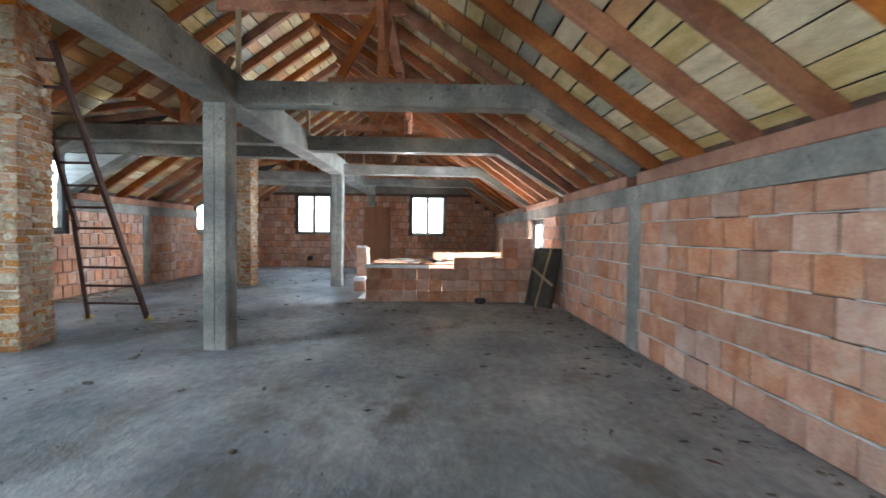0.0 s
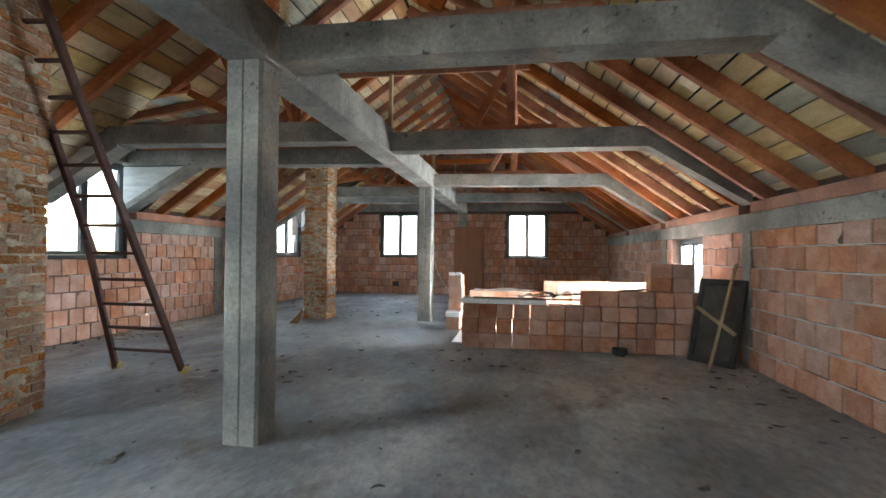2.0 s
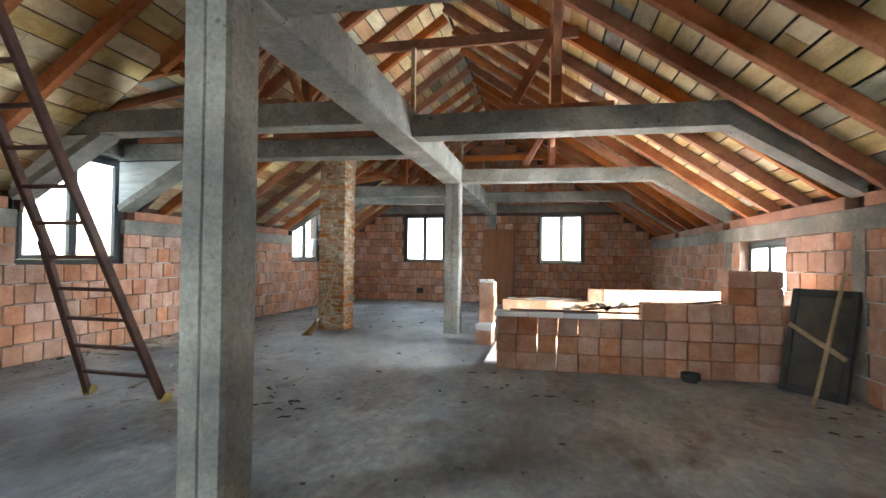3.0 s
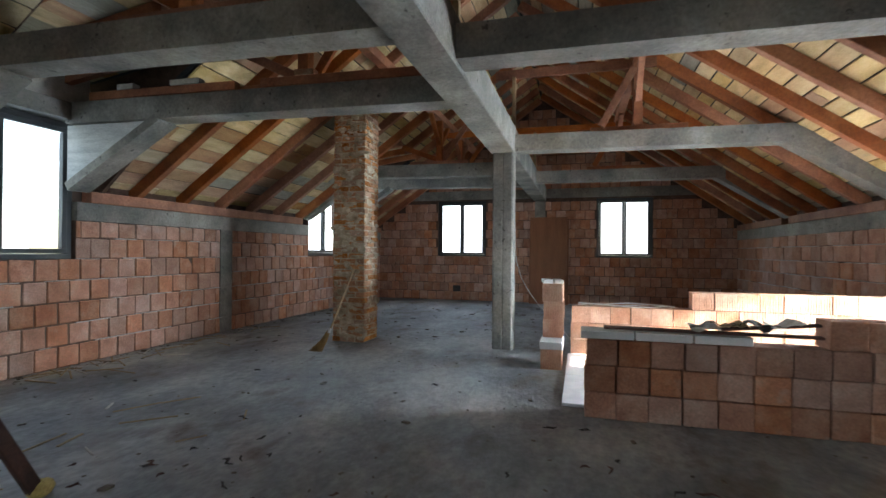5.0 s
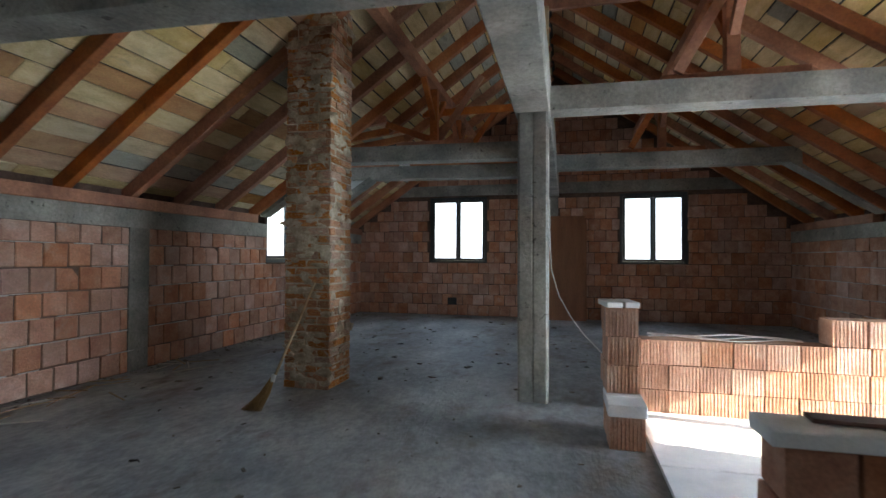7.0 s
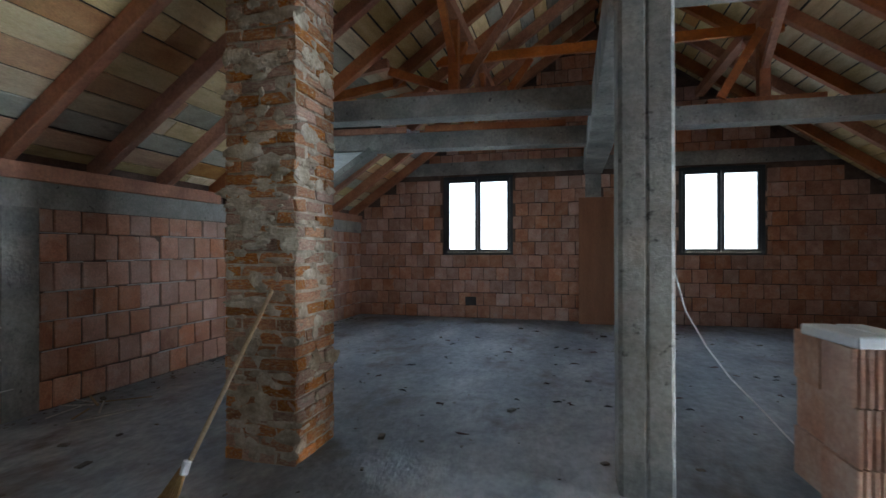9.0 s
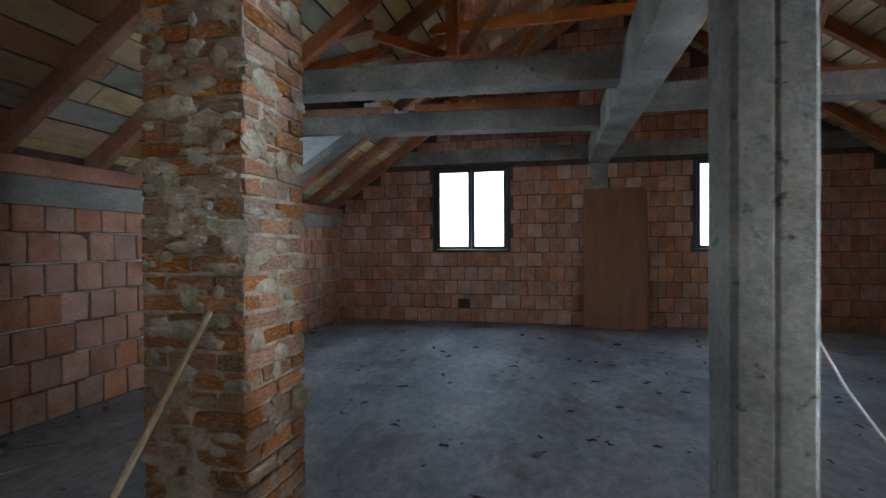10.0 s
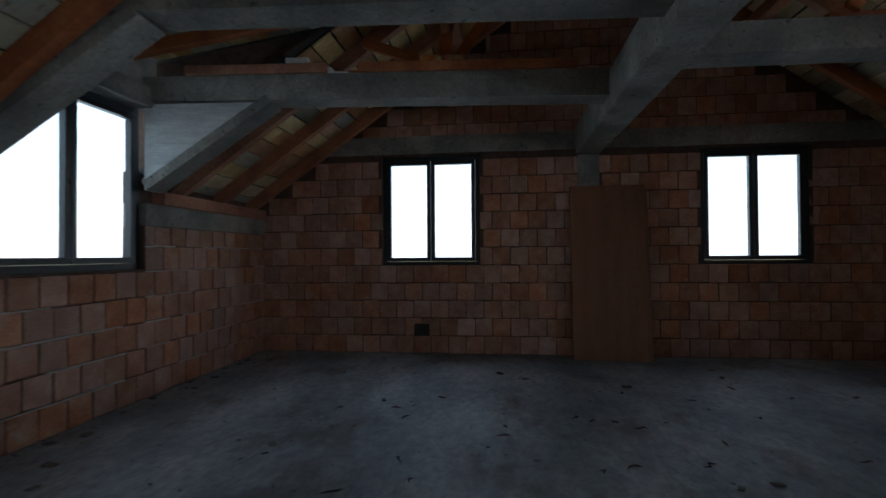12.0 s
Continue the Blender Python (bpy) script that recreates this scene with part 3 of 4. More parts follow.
window("window_1", W1[1] - W1[0], W1[3] - W1[2], pose(W1[0], Y1 + 0.02, W1[2]), "two-leaf window in a dark anthracite frame in the gable wall")
window("window_2", W2[1] - W2[0], W2[3] - W2[2], pose(W2[0], Y1 + 0.02, W2[2]), "two-leaf window in a dark anthracite frame in the gable wall")
for k, d in enumerate(DWIN):
    window(("window_6", "window_3", "window_4")[k], d[1] - d[0], d[3] - d[2], pose(LX - 0.01, d[0], d[2], 0, 0, 90), "large two-leaf dormer window in a dark anthracite frame")
window("window_5", RWIN[1] - RWIN[0], RWIN[3] - RWIN[2], pose(RX + 0.08, RWIN[1], RWIN[2], 0, 0, -90), "small low two-leaf window in the knee wall beside the stair enclosure")

# ---- low enclosure walls of loose blocks ----
def ribbed_block(w, d, h, ribs=9):
    """A hollow clay block whose faces are grooved upright."""
    bm = bmesh.new()
    outline = []
    for i in range(ribs):
        a = -w / 2 + w * i / ribs
        p = w / ribs
        for fx, fy in ((0.10, 0.0), (0.66, 0.0), (0.71, 0.015), (0.98, 0.015)):
            outline.append((a + fx * p, -d / 2 + fy))
    outline += [(w / 2, -d / 2 + 0.006), (w / 2, d / 2 - 0.004), (w / 2 - 0.004, d / 2), (-w / 2 + 0.004, d / 2), (-w / 2, d / 2 - 0.004), (-w / 2, -d / 2 + 0.006)]
    lo = [bm.verts.new((x, yy, -h / 2)) for x, yy in outline]
    hi = [bm.verts.new((x, yy, h / 2)) for x, yy in outline]
    bm.faces.new(lo[::-1])
    bm.faces.new(hi)
    for i in range(len(lo)):
        j = (i + 1) % len(lo)
        bm.faces.new((lo[i], lo[j], hi[j], hi[i]))
    me = bpy.data.meshes.new("clay_block")
    bmesh.ops.recalc_face_normals(bm, faces=bm.faces)
    bm.to_mesh(me)
    bm.free()
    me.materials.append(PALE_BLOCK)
    return me


def smooth_block(w, d, h, seed):
    r = random.Random(seed)
    bm = bmesh.new()
    add_box(bm, (-w / 2, -d / 2, -h / 2), (w / 2, d / 2, h / 2), None, 0.007)
    for v in bm.verts:
        v.co += 0.003 * Vector((r.uniform(-1, 1), r.uniform(-1, 1), r.uniform(-1, 1)))
    me = bpy.data.meshes.new("clay_block")
    bm.to_mesh(me)
    bm.free()
    me.materials.append(BLOCK)
    return me


SMOOTH = [smooth_block(0.243, 0.24, 0.214, s) for s in range(5)]
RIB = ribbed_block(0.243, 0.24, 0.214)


def block_stack(name, label, x0, y_mid, cols, rows_at, meshes, seed, turn=0.0, pitch=0.249):
    """Blocks laid dry from x0 on; rows_at gives each column's number of courses."""
    r = random.Random(seed)
    t = thing(name, label, "low wall", (x0, y_mid, 0))
    for i in range(cols):
        for j in range(rows_at(i)):
            o = new("clay_block", r.choice(meshes))
            o.parent = t
            off = 0.06 * ((j * 37 % 5) / 5 - 0.4) if j else 0
            gap = r.uniform(-0.003, 0.003)
            o.matrix_basis = pose((i + 0.5) * pitch + off * 0.6 + gap, r.uniform(-0.008, 0.008), (j + 0.5) * 0.219, 0, 0, turn + r.uniform(-1.2, 1.2))
    return t


def slits(t):
    for c in t.children:
        x, z = c.location.x, c.location.z
        if (0.5 < x < 0.8 and 0.22 < z < 0.42) or (0.8 < x < 1.1 and z > 0.45):
            c.scale.x *= 0.92
    return t


front_wall = block_stack("block_wall", "low dry-laid wall of orange clay blocks with daylight showing through the gaps", -1.64, 8.97, 14,
                         lambda i: 3 if i < 7 else 4, SMOOTH, 11)
slits(front_wall)
o = new("clay_block", SMOOTH[1])
for kx, kz in ((11.24, 0), (12.42, 0), (11.24, 1), (12.42, 1)):
    c = o if (kx, kz) == (11.24, 0) else new("clay_block", SMOOTH[2])
    c.parent = front_wall
    c.matrix_basis = pose(kx * 0.25, 0, 0.877 + 0.099 + kz * 0.198, 0, 0, 1) @ Matrix.Diagonal((1.18, 1, 0.91, 1))

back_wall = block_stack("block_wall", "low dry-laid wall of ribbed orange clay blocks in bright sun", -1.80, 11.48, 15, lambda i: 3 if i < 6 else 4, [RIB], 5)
pier = thing("block_pier", "short stack of ribbed clay blocks with foam offcuts on top", "stack of blocks", (-2.0, 10.56, 0))
zz = 0.0
for k, (h, mat_i) in enumerate(((0.235, 0), (0.09, 1), (0.215, 0), (0.22, 0), (0.22, 0))):
    depth_y = (0.0, 0.25) if k < 2 else (0.28, 0.53)
    for j, yy in enumerate(depth_y):
        if mat_i:
            part("foam_strip", box_bm((-0.13, yy - 0.135, zz), (0.135, yy + 0.105, zz + h), 0.006), FOAM_AND_SUNLIT, pier, "white foam strip between the blocks")
        else:
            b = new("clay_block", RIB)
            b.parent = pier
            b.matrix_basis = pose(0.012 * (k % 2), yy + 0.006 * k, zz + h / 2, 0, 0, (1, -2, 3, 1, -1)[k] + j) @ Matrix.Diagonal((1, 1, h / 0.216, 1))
    zz += h + 0.001
for sx, sy, w in ((-0.07, 0.0, 0.12), (0.06, 0.02, 0.11)):
    o = part("foam_offcut", box_bm((-w / 2, -0.13, 0), (w / 2, 0.22, 0.045), 0.006), FOAM_AND_SUNLIT, None, "small white foam offcut lying on the stacked blocks")
    o.matrix_world = pose(-2.0 + sx, 10.86 + sy, zz + 0.001, 0, 0, 8)
    tagged(o, category="foam")

# white sheets added over the slab: their colour stands in for strong sunlight
for i, x in enumerate((-1.83, -0.82, 0.19, 1.20)):
    for j, y0 in enumerate((9.10, 10.17)):
        x1 = min(x + 1.0, RX - 0.02)
        o = part("foam_sheet", box_bm((x, y0, 0.001), (x1, y0 + 1.06 + 0.10 * j, 0.03), 0.004), FOAM_AND_SUNLIT, None, "flat white sheet standing in for the sunlit floor inside the enclosure")
        tagged(o, category="foam board", group="foam boards")
# foam strips, planks and paper on the front wall
for i, (a, b) in enumerate(((-1.67, -1.25), (-1.24, -0.82), (-0.81, -0.40))):
    o = part("foam_strip", box_bm((a, 8.84, 0.658), (b, 9.08, 0.722), 0.006), FOAM_AND_SUNLIT, None, "white foam strip laid on the low block wall")
    tagged(o, category="foam strip", group="foam strips")
for (a, b, w, th) in (((-1.48, 9.01, 0.734), (0.08, 8.93, 0.736), 0.10, 0.018), ((-0.6, 9.06, 0.75), (1.0, 8.98, 0.905), 0.09, 0.02)):
    bm = bmesh.new()
    add_bar(bm, a, b, w, th, 0.003)
    tagged(part("plank", bm, LADDER, None, "dark thin plank lying along the low block wall"), category="plank")
for k in range(4):
    bm = bmesh.new()
    bmesh.ops.create_grid(bm, x_segments=7, y_segments=7, size=0.11)
    for v in bm.verts:
        v.co.z = 0.075 * noise.noise(v.co * 9 + Vector((k * 3.1, 0, 0))) + 0.05
        v.co.x *= 1.0 + 0.25 * noise.noise(v.co * 6)
    o = part("paper_scrap", bm, (PAPER, STICK, BLACK, PAPER)[k], None, "crumpled scrap of cement bag lying on the wall")
    o.matrix_world = pose(-0.72 + 0.19 * k, 8.97 + 0.02 * (k % 2), 0.73 + 0.012 * k, 0, 0, 31 * k)
    so = o.modifiers.new("thick", "SOLIDIFY")
    so.thickness = 0.004
    tagged(o, category="paper")

# ---- ladder ----
lad = thing("ladder", "long rusty brown ladder leaning to the rafters, feet in yellow foam", "ladder", (-4.97, 6.63, 0))
fL, fR = Vector((-0.47, 0.03, 0.0)), Vector((0.43, -0.01, 0.0))
mL = Vector((-0.10, -0.76, 1.50))
tL, tR = Vector((0.08, -1.72, 3.45)), Vector((0.36, -1.68, 3.45))
for a, b in ((fL, mL), (mL + Vector((-0.02, 0.12, -0.2)), tL), (fR, tR)):
    bm = bmesh.new()
    add_bar(bm, a + (b - a) * 0.012, b, 0.05, 0.075, 0.006)
    part("rail", bm, LADDER, lad)
for k in range(12):
    z = 0.27 + 0.272 * k
    left = fL.lerp(mL, z / 1.5) if z < 1.5 else mL.lerp(tL, (z - 1.5) / 1.95)
    bm = bmesh.new()
    add_bar(bm, left, fR.lerp(tR, z / 3.45), 0.045, 0.03, 0.004)
    part("rung", bm, LADDER, lad)
for p in (fL, fR):
    bm = bmesh.new()
    vs = bmesh.ops.create_icosphere(bm, subdivisions=2, radius=0.065)["verts"]
    for v in vs:
        v.co = p + Vector((v.co.x, v.co.y, max(v.co.z * 0.8 + 0.045, 0.0))) * (1 + 0.25 * noise.noise(v.co * 20))
        v.co.z = max(v.co.z, 0.0)
    part("foot_pad", bm, YELLOW, lad, "torn yellow foam pad round the ladder foot")

# ---- brown board leaning on the gable wall ----
bm = bmesh.new()
add_box(bm, (-0.49, -0.02, 0), (0.49, 0.02, 2.34), None, 0.004)
leaf = thing("loose_door", "loose brown veneered door leaf leaning upright on the gable wall", "door leaf", (-2.51, 17.80, 0))
leaf.rotation_euler = (radians(-6.5), 0, radians(-2))
part("leaf", bm, PANEL, leaf)
bm = bmesh.new()
add_box(bm, (-0.47, 0.03, 0), (0.53, 0.06, 2.30), None, 0.004)
part("rear_leaf", bm, PANEL, leaf)

# ---- dark mesh frame and stick leaning on the right wall ----
bf = thing("sieve_frame", "dark dirty wooden screen frame leaning on the block wall", "screen frame", (1.64, 8.36, 0))
bf.rotation_euler = (radians(-14), 0, radians(-55))
w, h = 0.64, 1.12
for nm, lo, hi in (("stile", (-w / 2, -0.03, 0), (-w / 2 + 0.07, 0.03, h)), ("stile", (w / 2 - 0.07, -0.03, 0), (w / 2, 0.03, h)),
                   ("frame_rail", (-w / 2 + 0.07, -0.028, 0), (w / 2 - 0.07, 0.028, 0.08)), ("frame_rail", (-w / 2 + 0.07, -0.028, h - 0.08), (w / 2 - 0.07, 0.028, h))):
    part(nm, box_bm(lo, hi, 0.006), BLACK, bf)
part("screen", box_bm((-w / 2 + 0.07, -0.006, 0.08), (w / 2 - 0.07, 0.006, h - 0.08)), SCREEN, bf, "dusty dark grey-brown screen panel")
bm = bmesh.new()
add_bar(bm, (-0.29, -0.045, 0.72), (0.29, -0.045, 0.42), 0.03, 0.05, 0.004)
part("batten", bm, STICK, bf)
bm = bmesh.new()
add_bar(bm, (1.49, 7.99, 0.0), (1.90, 8.25, 1.30), 0.035, 0.022, 0.003)
tagged(part("wooden_lath", bm, STICK, None, "thin bare wooden lath leaning on the block wall"), category="lath")
# small black tub
bm = bmesh.new()
add_tube(bm, [(0, 0, 0.0), (0, 0, 0.09), (0, 0, 0.10)], [0.075, 0.10, 0.105], 18)
top = [f for f in bm.faces if len(f.verts) == 18 and f.calc_center_median().z > 0.05]
bmesh.ops.inset_region(bm, faces=top, thickness=0.01)
for f in top:
    for v in f.verts:
        v.co.z -= 0.07
tub = part("tub", bm, BLACK, None, "small black plastic tub standing on the slab")
tub.location = (0.59, 8.70, 0)
tagged(tub, category="tub")

# ---- broom against the second chimney ----
br = thing("broom", "worn straw broom with bare handle leaning on the chimney", "broom", (-5.00, 10.60, 0))
bm = bmesh.new()
add_tube(bm, [(0.03, 0.02, 0.27), (0.055, 0.32, 0.66), (0.06, 0.69, 1.10)], 0.013, 8)
part("handle", bm, STICK, br)
bm = bmesh.new()
for k in range(70):
    a = 2 * math.pi * k / 70
    q = 0.35 + 0.65 * ((k * 7) % 10) / 10
    ex, ey = -0.13 + 0.11 * q * math.cos(a), -0.07 + 0.035 * q * math.sin(a)
    add_tube(bm, [(0.03 + 0.012 * math.cos(a), 0.02 + 0.012 * math.sin(a), 0.30), (-0.03 + 0.05 * q * math.cos(a), -0.02 + 0.03 * q * math.sin(a), 0.15), (ex, ey, 0.006)], [0.004, 0.005, 0.003], 4)
part("bristles", bm, STRAW, br, kind="stuff")
bm = bmesh.new()
add_tube(bm, [(0.02, 0.012, 0.25), (0.035, 0.024, 0.31)], [0.024, 0.020], 10)
part("binding", bm, CABLE, br)

o = part("wall_socket_hole", box_bm((-5.17, Y1 - 0.014, 0.25), (-4.95, Y1 + 0.02, 0.42), 0.003), BLACK, None, "small dark square opening low in the gable wall", kind="structure")

# ---- cables ----
bm = bmesh.new()
pts = [Vector((-2.578, 11.62, 1.95)), Vector((-2.575, 11.63, 1.5)), Vector((-2.56, 11.65, 1.25)), Vector((-2.49, 11.68, 1.0)), Vector((-2.38, 11.70, 0.80)), Vector((-2.25, 11.72, 0.62)), Vector((-2.06, 11.76, 0.42)), Vector((-1.86, 11.82, 0.20)), Vector((-1.70, 11.90, 0.008))]
add_tube(bm, pts, 0.0045, 6)
tagged(part("cable", bm, CABLE, None, "white cable hanging from the column down to the floor"), category="cable")
for k in range(3):
    bm = bmesh.new()
    add_tube(bm, [(-1.7 + 0.15 * i, 11.48 + 0.06 * math.sin(i * 1.1 + k), 0.67 + 0.012 * k + 0.012 * math.sin(i * 0.9 + 2 * k)) for i in range(9)], 0.006, 5)
    tagged(part("cable", bm, CABLE, None, "loose pale cable lying along the top of the block wall"), category="cable", group="cables on the wall")

# ---- bricks and offcuts lying on the concrete beams ----
rb = random.Random(21)
for k in range(26):
    far = k % 2
    x = rb.uniform(-6.9, -3.3)
    yb, zb = ((9.36 + 0.05 * x, 3.064), (16.34 + 0.08 * x, 3.164))[far]
    bm = bmesh.new()
    lx = rb.choice((0.12, 0.24, 0.45, 0.8))
    wood = rb.random() < 0.6
    add_box(bm, (-lx / 2, -0.05, 0), (lx / 2, 0.05, rb.uniform(0.045, 0.08)), None, 0.006)
    o = part("wood_offcut" if wood else "old_brick", bm, RAFTER if wood else rb.choice((BRICK, FOAM_AND_SUNLIT, PAPER)), None,
             "short timber offcut lying on the concrete beam" if wood else "old brick piece lying on the concrete beam")
    o.matrix_world = pose(x, yb + rb.uniform(-0.05, 0.05), zb, 0, 0, rb.uniform(-6, 6))
    tagged(o, category="offcut", group="offcuts on the beams")

for x0, x1, yb, dy in ((-7.1, -5.2, 9.27, 0.05), (-4.9, -3.1, 9.27, 0.05), (-7.0, -5.6, 16.24, 0.08), (-5.3, -3.2, 16.24, 0.08)):
    bm = bmesh.new()
    zt = 3.066 if yb < 12 else 3.166
    add_bar(bm, (x0, yb + dy * x0, zt + 0.05), (x1, yb + dy * x1, zt + 0.05), 0.09, 0.095, 0.006)
    tagged(part("timber", bm, RAFTER, None, "squared orange-brown timber lying on the concrete beam"), category="timber", group="timbers on the beams")
for x, far in ((-6.6, 0), (-5.9, 0), (-5.75, 0), (-4.4, 0), (-5.9, 1), (-4.6, 1), (-4.35, 1)):
    yb, slope_y, zb = ((9.27, 0.05, 3.164), (16.26, 0.08, 3.264))[far]
    o = part("old_brick", box_bm((-0.11, -0.05, 0), (0.11, 0.05, 0.062), 0.006), PAPER if x < -5 else BRICK, None, "pale brick piece lying on the timber over the beam")
    o.matrix_world = pose(x, yb + slope_y * x, zb, 0, 0, 4)
    tagged(o, category="old brick", group="bricks on the beams")

# ---- crumbs and chips on the slab ----
def crumbs(n, seed, size, spread, mat):
    r = random.Random(seed)
    bm = bmesh.new()
    for _ in range(n):
        x, yy = r.uniform(LX + 0.1, RX - 0.1), r.uniform(0.2, Y1 - 0.2)
        if r.random() < 0.45:
            x = r.choice((LX + abs(r.gauss(0.08, 0.15)) + 0.02, RX - abs(r.gauss(0.08, 0.15)) - 0.02))
        s = size * r.uniform(0.4, 1.4)
        add_box(bm, (-s, -s * r.uniform(0.3, 0.8), 0), (s, s * r.uniform(0.3, 0.8), s * r.uniform(0.15, 0.5)), pose(x, yy, 0.0005, r.uniform(-6, 6), r.uniform(-6, 6), r.uniform(0, 360)))
    return part("rubble", bm, mat, None, "crumbs of mortar and brick scattered over the slab", kind="stuff")


crumbs(1500, 1, 0.012, 0, RUBBLE)
crumbs(210, 2, 0.032, 0, RUBBLE)
r = random.Random(9)
for k in range(58):
    x, yy = (LX + 0.12 + abs(r.gauss(0, 0.28)), r.uniform(8.2, 12.2)) if k < 46 else (r.uniform(-5.6, -4.2), r.uniform(6.4, 8.6))
    bm = bmesh.new()
    L = r.uniform(0.08, 0.24)
    add_bar(bm, (-L, 0, 0.008), (L, 0, 0.008 + r.uniform(0, 0.01)), r.uniform(0.008, 0.02), 0.008, 0.001)
    o = part("splinter", bm, STICK if k % 3 else PAPER, None, "pale wood splinter lying by the block wall")
    o.matrix_world = pose(x, yy, 0.002, 0, 0, r.uniform(0, 180))
    tagged(o, category="splinter", group="splinters on the slab")
near = random.Random(14)
more = [(near.gauss(-3.6, 0.5), near.gauss(6.7, 0.4)) for _ in range(10)] + [(near.uniform(-5.5, -1.0), near.uniform(12.6, 16.8)) for _ in range(30)] + [(near.gauss(-1.4, 0.5), near.gauss(7.6, 0.4)) for _ in range(8)]
spots = more + [(-3.6, 13.0), (-4.5, 14.2), (-3.9, 15.2), (-3.2, 15.4), (-2.6, 14.6), (-1.8, 15.6), (-2.2, 13.4), (-4.9, 15.6), (-5.6, 14.5), (-1.2, 16.2), (-0.4, 15.2), (-3.1, 9.4),
         (-4.3, 8.0), (-4.1, 7.0), (-2.1, 7.6), (-0.9, 6.4), (0.2, 4.2), (-1.6, 4.4), (-0.8, 3.0), (0.6, 6.6), (-3.4, 6.9), (-5.2, 9.4), (-6.1, 8.6), (-5.9, 10.3), (-3.3, 3.6), (-3.9, 12.1), (0.9, 2.6), (-1.9, 8.5)]
spots += [(near.gauss(-3.9, 0.45), near.gauss(7.0, 0.5)) for _ in range(14)] + [(near.uniform(RX - 0.9, RX - 0.1), near.uniform(1.5, 8.0)) for _ in range(24)]
for x, yy in spots:
    bm = bmesh.new()
    L = r.uniform(0.025, 0.07)
    add_tube(bm, [(-L, 0, 0.012), (-L * 0.3, r.uniform(-0.03, 0.03), 0.016), (L * 0.4, r.uniform(-0.03, 0.03), 0.014), (L, 0, 0.010)], [0.002, 0.007, 0.008, 0.002], 6)
    o = part("wood_chip", bm, BLACK if r.random() < 0.5 else LADDER, None, "dark splintered wood chip lying on the slab")
    o.matrix_world = pose(x, yy, -0.002, 0, 0, r.uniform(0, 180))
    tagged(o, category="wood chip", group="chips on the slab")

# ---- pieces: roof boards, then the blocks of the walls ----
def piece_mesh(name, w, d, h, bevel, mat, seed, jig=0.003):
    r = random.Random(seed)
    bm = bmesh.new()
    add_box(bm, (-w / 2, 0, -h / 2), (w / 2, d, h / 2), None, bevel)
    for v in bm.verts:
        v.co += jig * Vector((r.uniform(-1, 1), r.uniform(-0.5, 0.5), r.uniform(-1, 1)))
    me = bpy.data.meshes.new(name)
    bm.to_mesh(me)
    bm.free()
    me.materials.append(mat)
    return me


def quads(name, boxes, mat, parent):
    """Many boxes in one mesh; each box is eight corners."""
    verts, faces = [], []
    for c in boxes:
        n = len(verts)
        verts += c
        faces += [tuple(n + i for i in f) for f in ((0, 1, 3, 2), (4, 6, 7, 5), (0, 4, 5, 1), (2, 3, 7, 6), (0, 2, 6, 4), (1, 5, 7, 3))]
    me = bpy.data.meshes.new(name)
    me.from_pydata(verts, [], faces)
    me.materials.append(mat)
    ob = new(name, me)
    ob.parent = parent
    return tagged(ob, kind="stuff")


def boards(side, seed):
    r = random.Random(seed)
    length = math.hypot(RX + 0.25 - RIDGE_X, SLOPE * (RX + 0.25 - RIDGE_X))
    slope = math.atan(SLOPE)
    w = 0.232
    n = int(length / w)
    found = []
    for i in range(n):
        s = (i + 0.5) * w
        x = RX + 0.22 - s * math.cos(slope)
        z = roof_z(RX) - 0.22 * SLOPE + s * math.sin(slope) + 0.182
        yy = Y0 - r.uniform(0, 2)
        while yy < Y1:
            ln = r.choice((2.4, 3.2, 4.0, 4.8))
            a, b = max(yy, Y0), min(yy + ln, Y1)
            if side < 0 and x > -0.02:
                for d0, d1 in DORMERS:
                    if a < d1 + 0.1 and b > d0 - 0.05:
                        if a < d0 - 0.05:
                            found.append((x, z, a, d0 - 0.05))
                        a = d1 + 0.1
            if b - a > 0.1:
                found.append((x, z, a, b))
            yy += ln
    m0 = [piece_mesh("roof_board", 1, 0.022, w - 0.011, 0.004, mat, 1, 0.0) for mat in (BOARD, BOARD, BOARD, BOARD_TAN, BOARD_GREY)]
    for x, z, a, b in found:
        o = new("roof_board", m0[r.choice((0, 0, 0, 0, 0, 0, 0, 0, 3, 4) if side > 0 else (0, 0, 0, 0, 0, 0, 3, 3, 4))])
        o.parent = roof_ob
        px = x if side > 0 else 2 * RIDGE_X - x
        tilt = slope if side > 0 else -slope
        m = Matrix.Translation((px, (a + b) / 2, z + r.uniform(-0.002, 0.004))) @ Matrix.Rotation(tilt, 4, "Y")
        o.matrix_basis = m @ Matrix(((0, 0, 1, 0), (1, 0, 0, 0), (0, 1, 0, 0), (0, 0, 0, 1))) @ Matrix.Diagonal((b - a - 0.006, 1, r.uniform(0.93, 1.0), 1))


boards(1, 5)
boards(-1, 6)
for a, b in DORMERS:
    ang = math.atan2(roof_z(-5.4) + 0.235 - 3.38, -5.4 - (LX - 0.45))
    for k in range(12):
        d = 0.15 + 0.205 * k
        o = part("roof_board", box_bm((-0.1, 0, -0.022), (0.1, b - a + 0.36, 0.0), 0.003), (BOARD_GREY, BOARD_GREY, BOARD, BOARD_TAN)[k % 4], roof_ob)
        o.matrix_basis = pose(LX - 0.45 + d * math.cos(ang), a - 0.18, 3.375 + d * math.sin(ang), 0, -math.degrees(ang), 0)


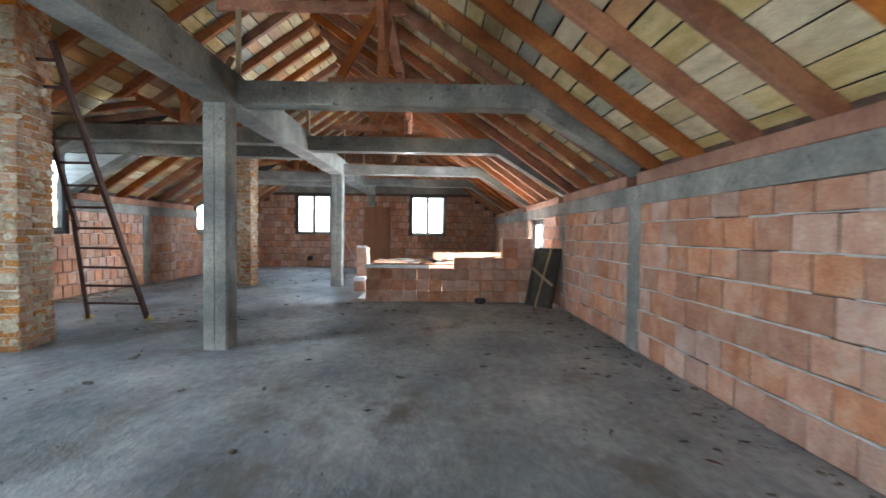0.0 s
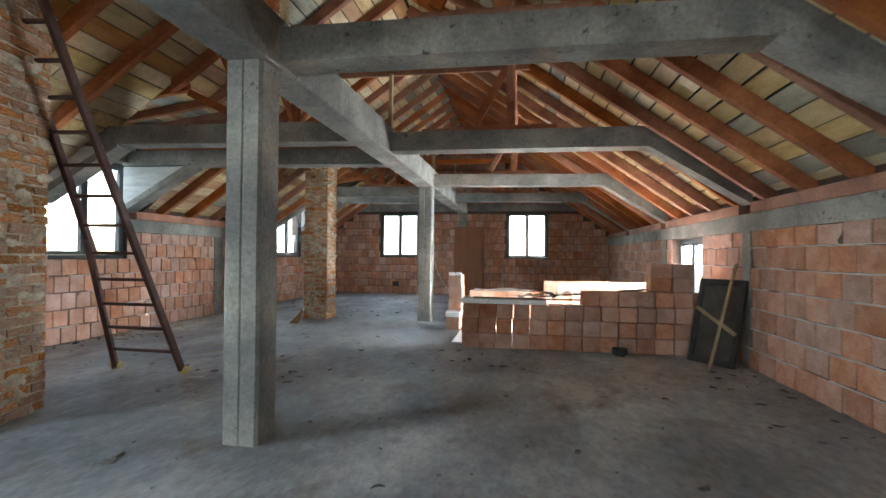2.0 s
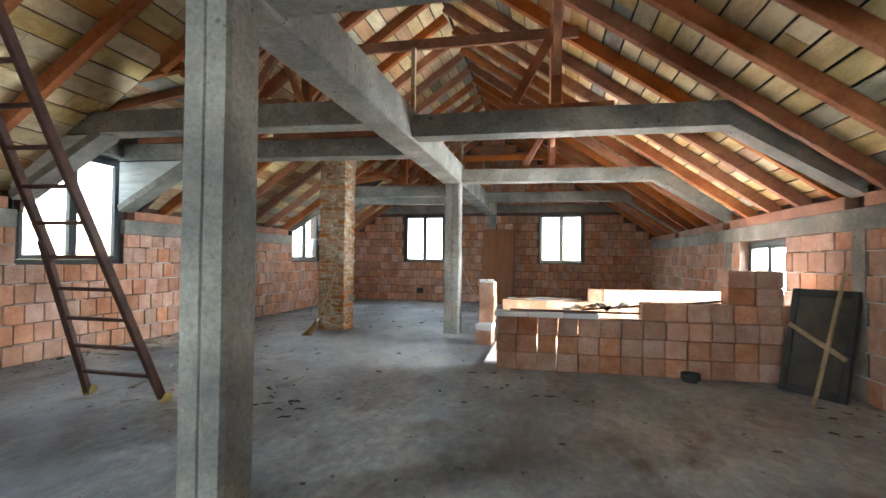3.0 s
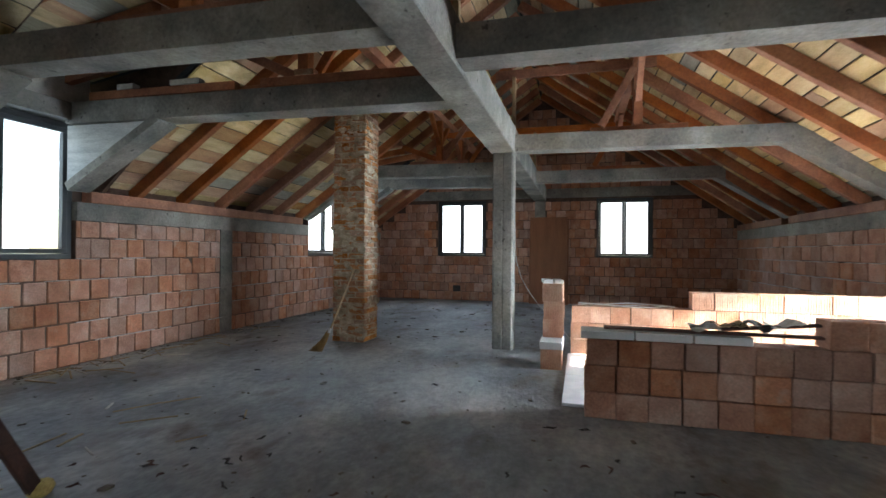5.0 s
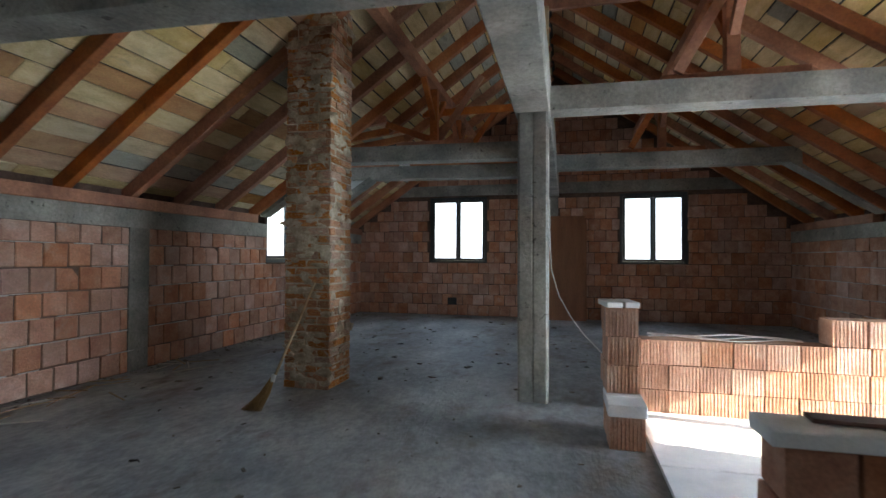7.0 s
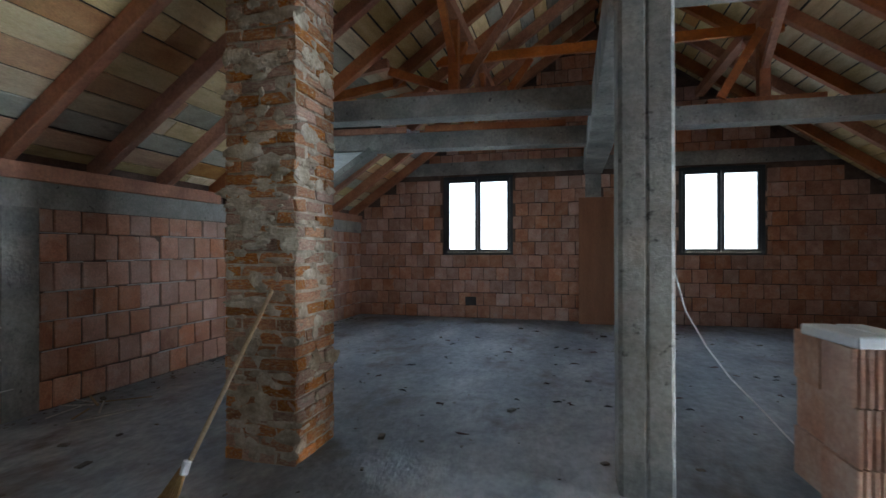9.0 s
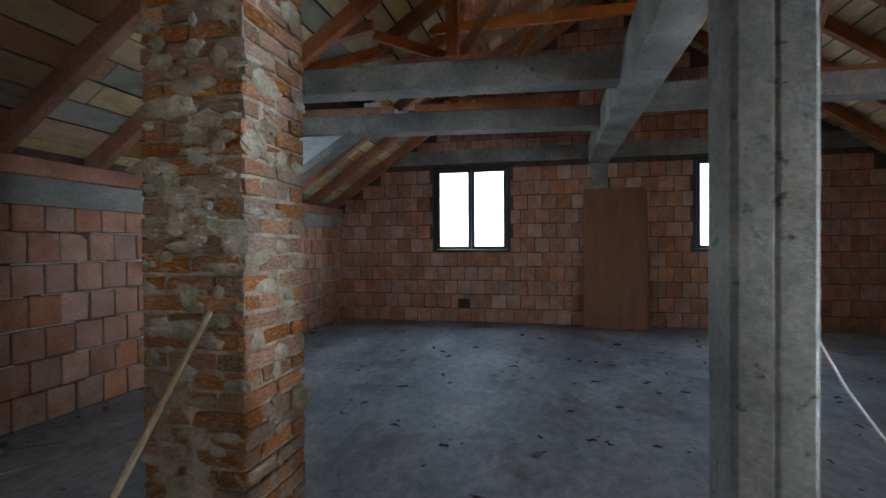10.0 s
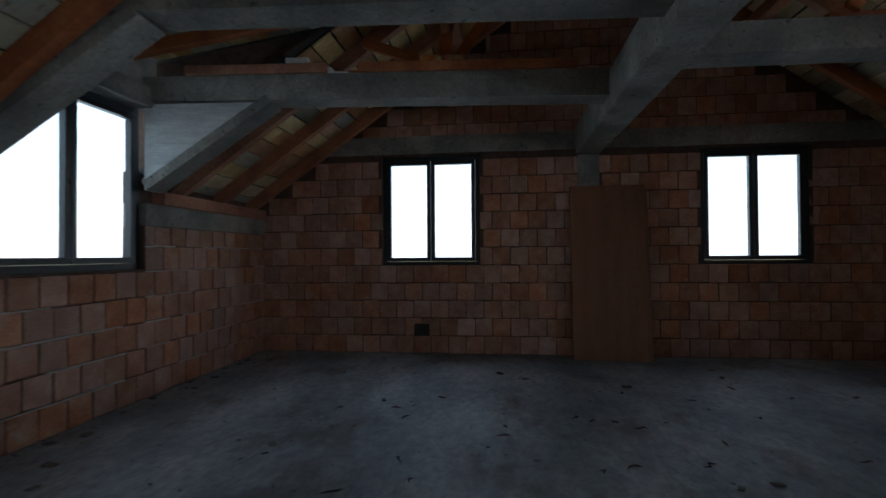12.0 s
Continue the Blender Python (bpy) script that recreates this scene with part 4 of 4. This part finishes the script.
def lay_blocks(parent, m, u_range, z_top, allowed, blen, near, seed, course=0.2505):
    """Running-bond blocks over a wall. allowed(z): the stretches of u that are masonry at that height; near(u, z): how soon a block becomes a piece of its own."""
    r = random.Random(seed)
    variants = [piece_mesh("clay_block", blen - 0.012, 0.10, course - 0.014, 0.008, BLOCK, seed * 10 + k, 0.005) for k in range(5)]
    spots = []
    row = 0
    while row * course < z_top - 0.05:
        z0, z1 = row * course, min((row + 1) * course, z_top)
        for ua, ub in allowed((z0 + z1) / 2):
            u = u_range[0] - (blen / 2 if row % 2 else 0)
            while u < ub:
                a, b = max(u, ua), min(u + blen, ub)
                if b - a > 0.05:
                    spots.append(((a + b) / 2, (z0 + z1) / 2, b - a, z1 - z0))
                u += blen
        row += 1
    spots.sort(key=lambda s: near(s[0], s[1]))
    many = []
    for i, (u, z, ln, hh) in enumerate(spots):
        mm = m @ pose(u, r.uniform(-0.009, 0.004), z + r.uniform(-0.002, 0.002), r.uniform(-1.0, 1.0), r.uniform(-0.9, 0.9), r.uniform(-1.4, 1.4)) @ Matrix.Diagonal((ln / blen, 1, hh / course, 1))
        if i < 300:
            o = new("clay_block", r.choice(variants))
            o.parent = parent
            o.matrix_basis = mm
        else:
            w, h = blen / 2 - 0.006, course / 2 - 0.0065
            many.append([tuple(mm @ Vector((x, yy, zz))) for x in (-w, w) for yy in (0, 0.1) for zz in (-h, h)])
    if many:
        quads("blockwork", many, BLOCK_MANY, parent)


def minus(span, holes):
    out = [span]
    for h0, h1 in holes:
        nxt = []
        for a, b in out:
            if h1 <= a or h0 >= b:
                nxt.append((a, b))
            else:
                if h0 > a:
                    nxt.append((a, h0))
                if h1 < b:
                    nxt.append((h1, b))
        out = nxt
    return out


R_POSTS = [(4.89, 5.22), (8.20, 8.42), (11.75, 12.0)]
lay_blocks(wall_r, RIGHT_M, (-Y1, -Y0), RING_LO,
           lambda z: minus((-Y1, -Y0), [(-b, -a) for a, b in R_POSTS] + ([(-RWIN[1], -RWIN[0])] if RWIN[2] < z < RWIN[3] + 0.1 else [])),
           0.375, lambda u, z: abs(-u - 6.5), 2)
L_POSTS = [(11.4, 11.68), (4.6, 4.9)]
lay_blocks(wall_l, LEFT_M, (Y0, Y1), RING_LO,
           lambda z: minus((Y0, Y1), L_POSTS + ([d[:2] for d in DWIN] if z > 1.2 else [])),
           0.25, lambda u, z: abs(u - 10.5), 3)


def far_ok(z):
    if 2.83 < z < 3.12:
        return []
    half = (roof_z(RIDGE_X) + 0.0 - z) / SLOPE
    span = (max(LX, RIDGE_X - half), min(RX, RIDGE_X + half))
    if span[1] - span[0] < 0.2:
        return []
    holes = [(-2.87, -2.59)] if z < 2.77 else []
    if 1.2 < z < 2.86:
        holes += [W1[:2], W2[:2]]
    return minus(span, holes)


lay_blocks(wall_f, FAR_M, (LX, RX), 5.4, far_ok, 0.25, lambda u, z: abs(u + 3.2) + (3 if z > 2.86 else 0), 4)
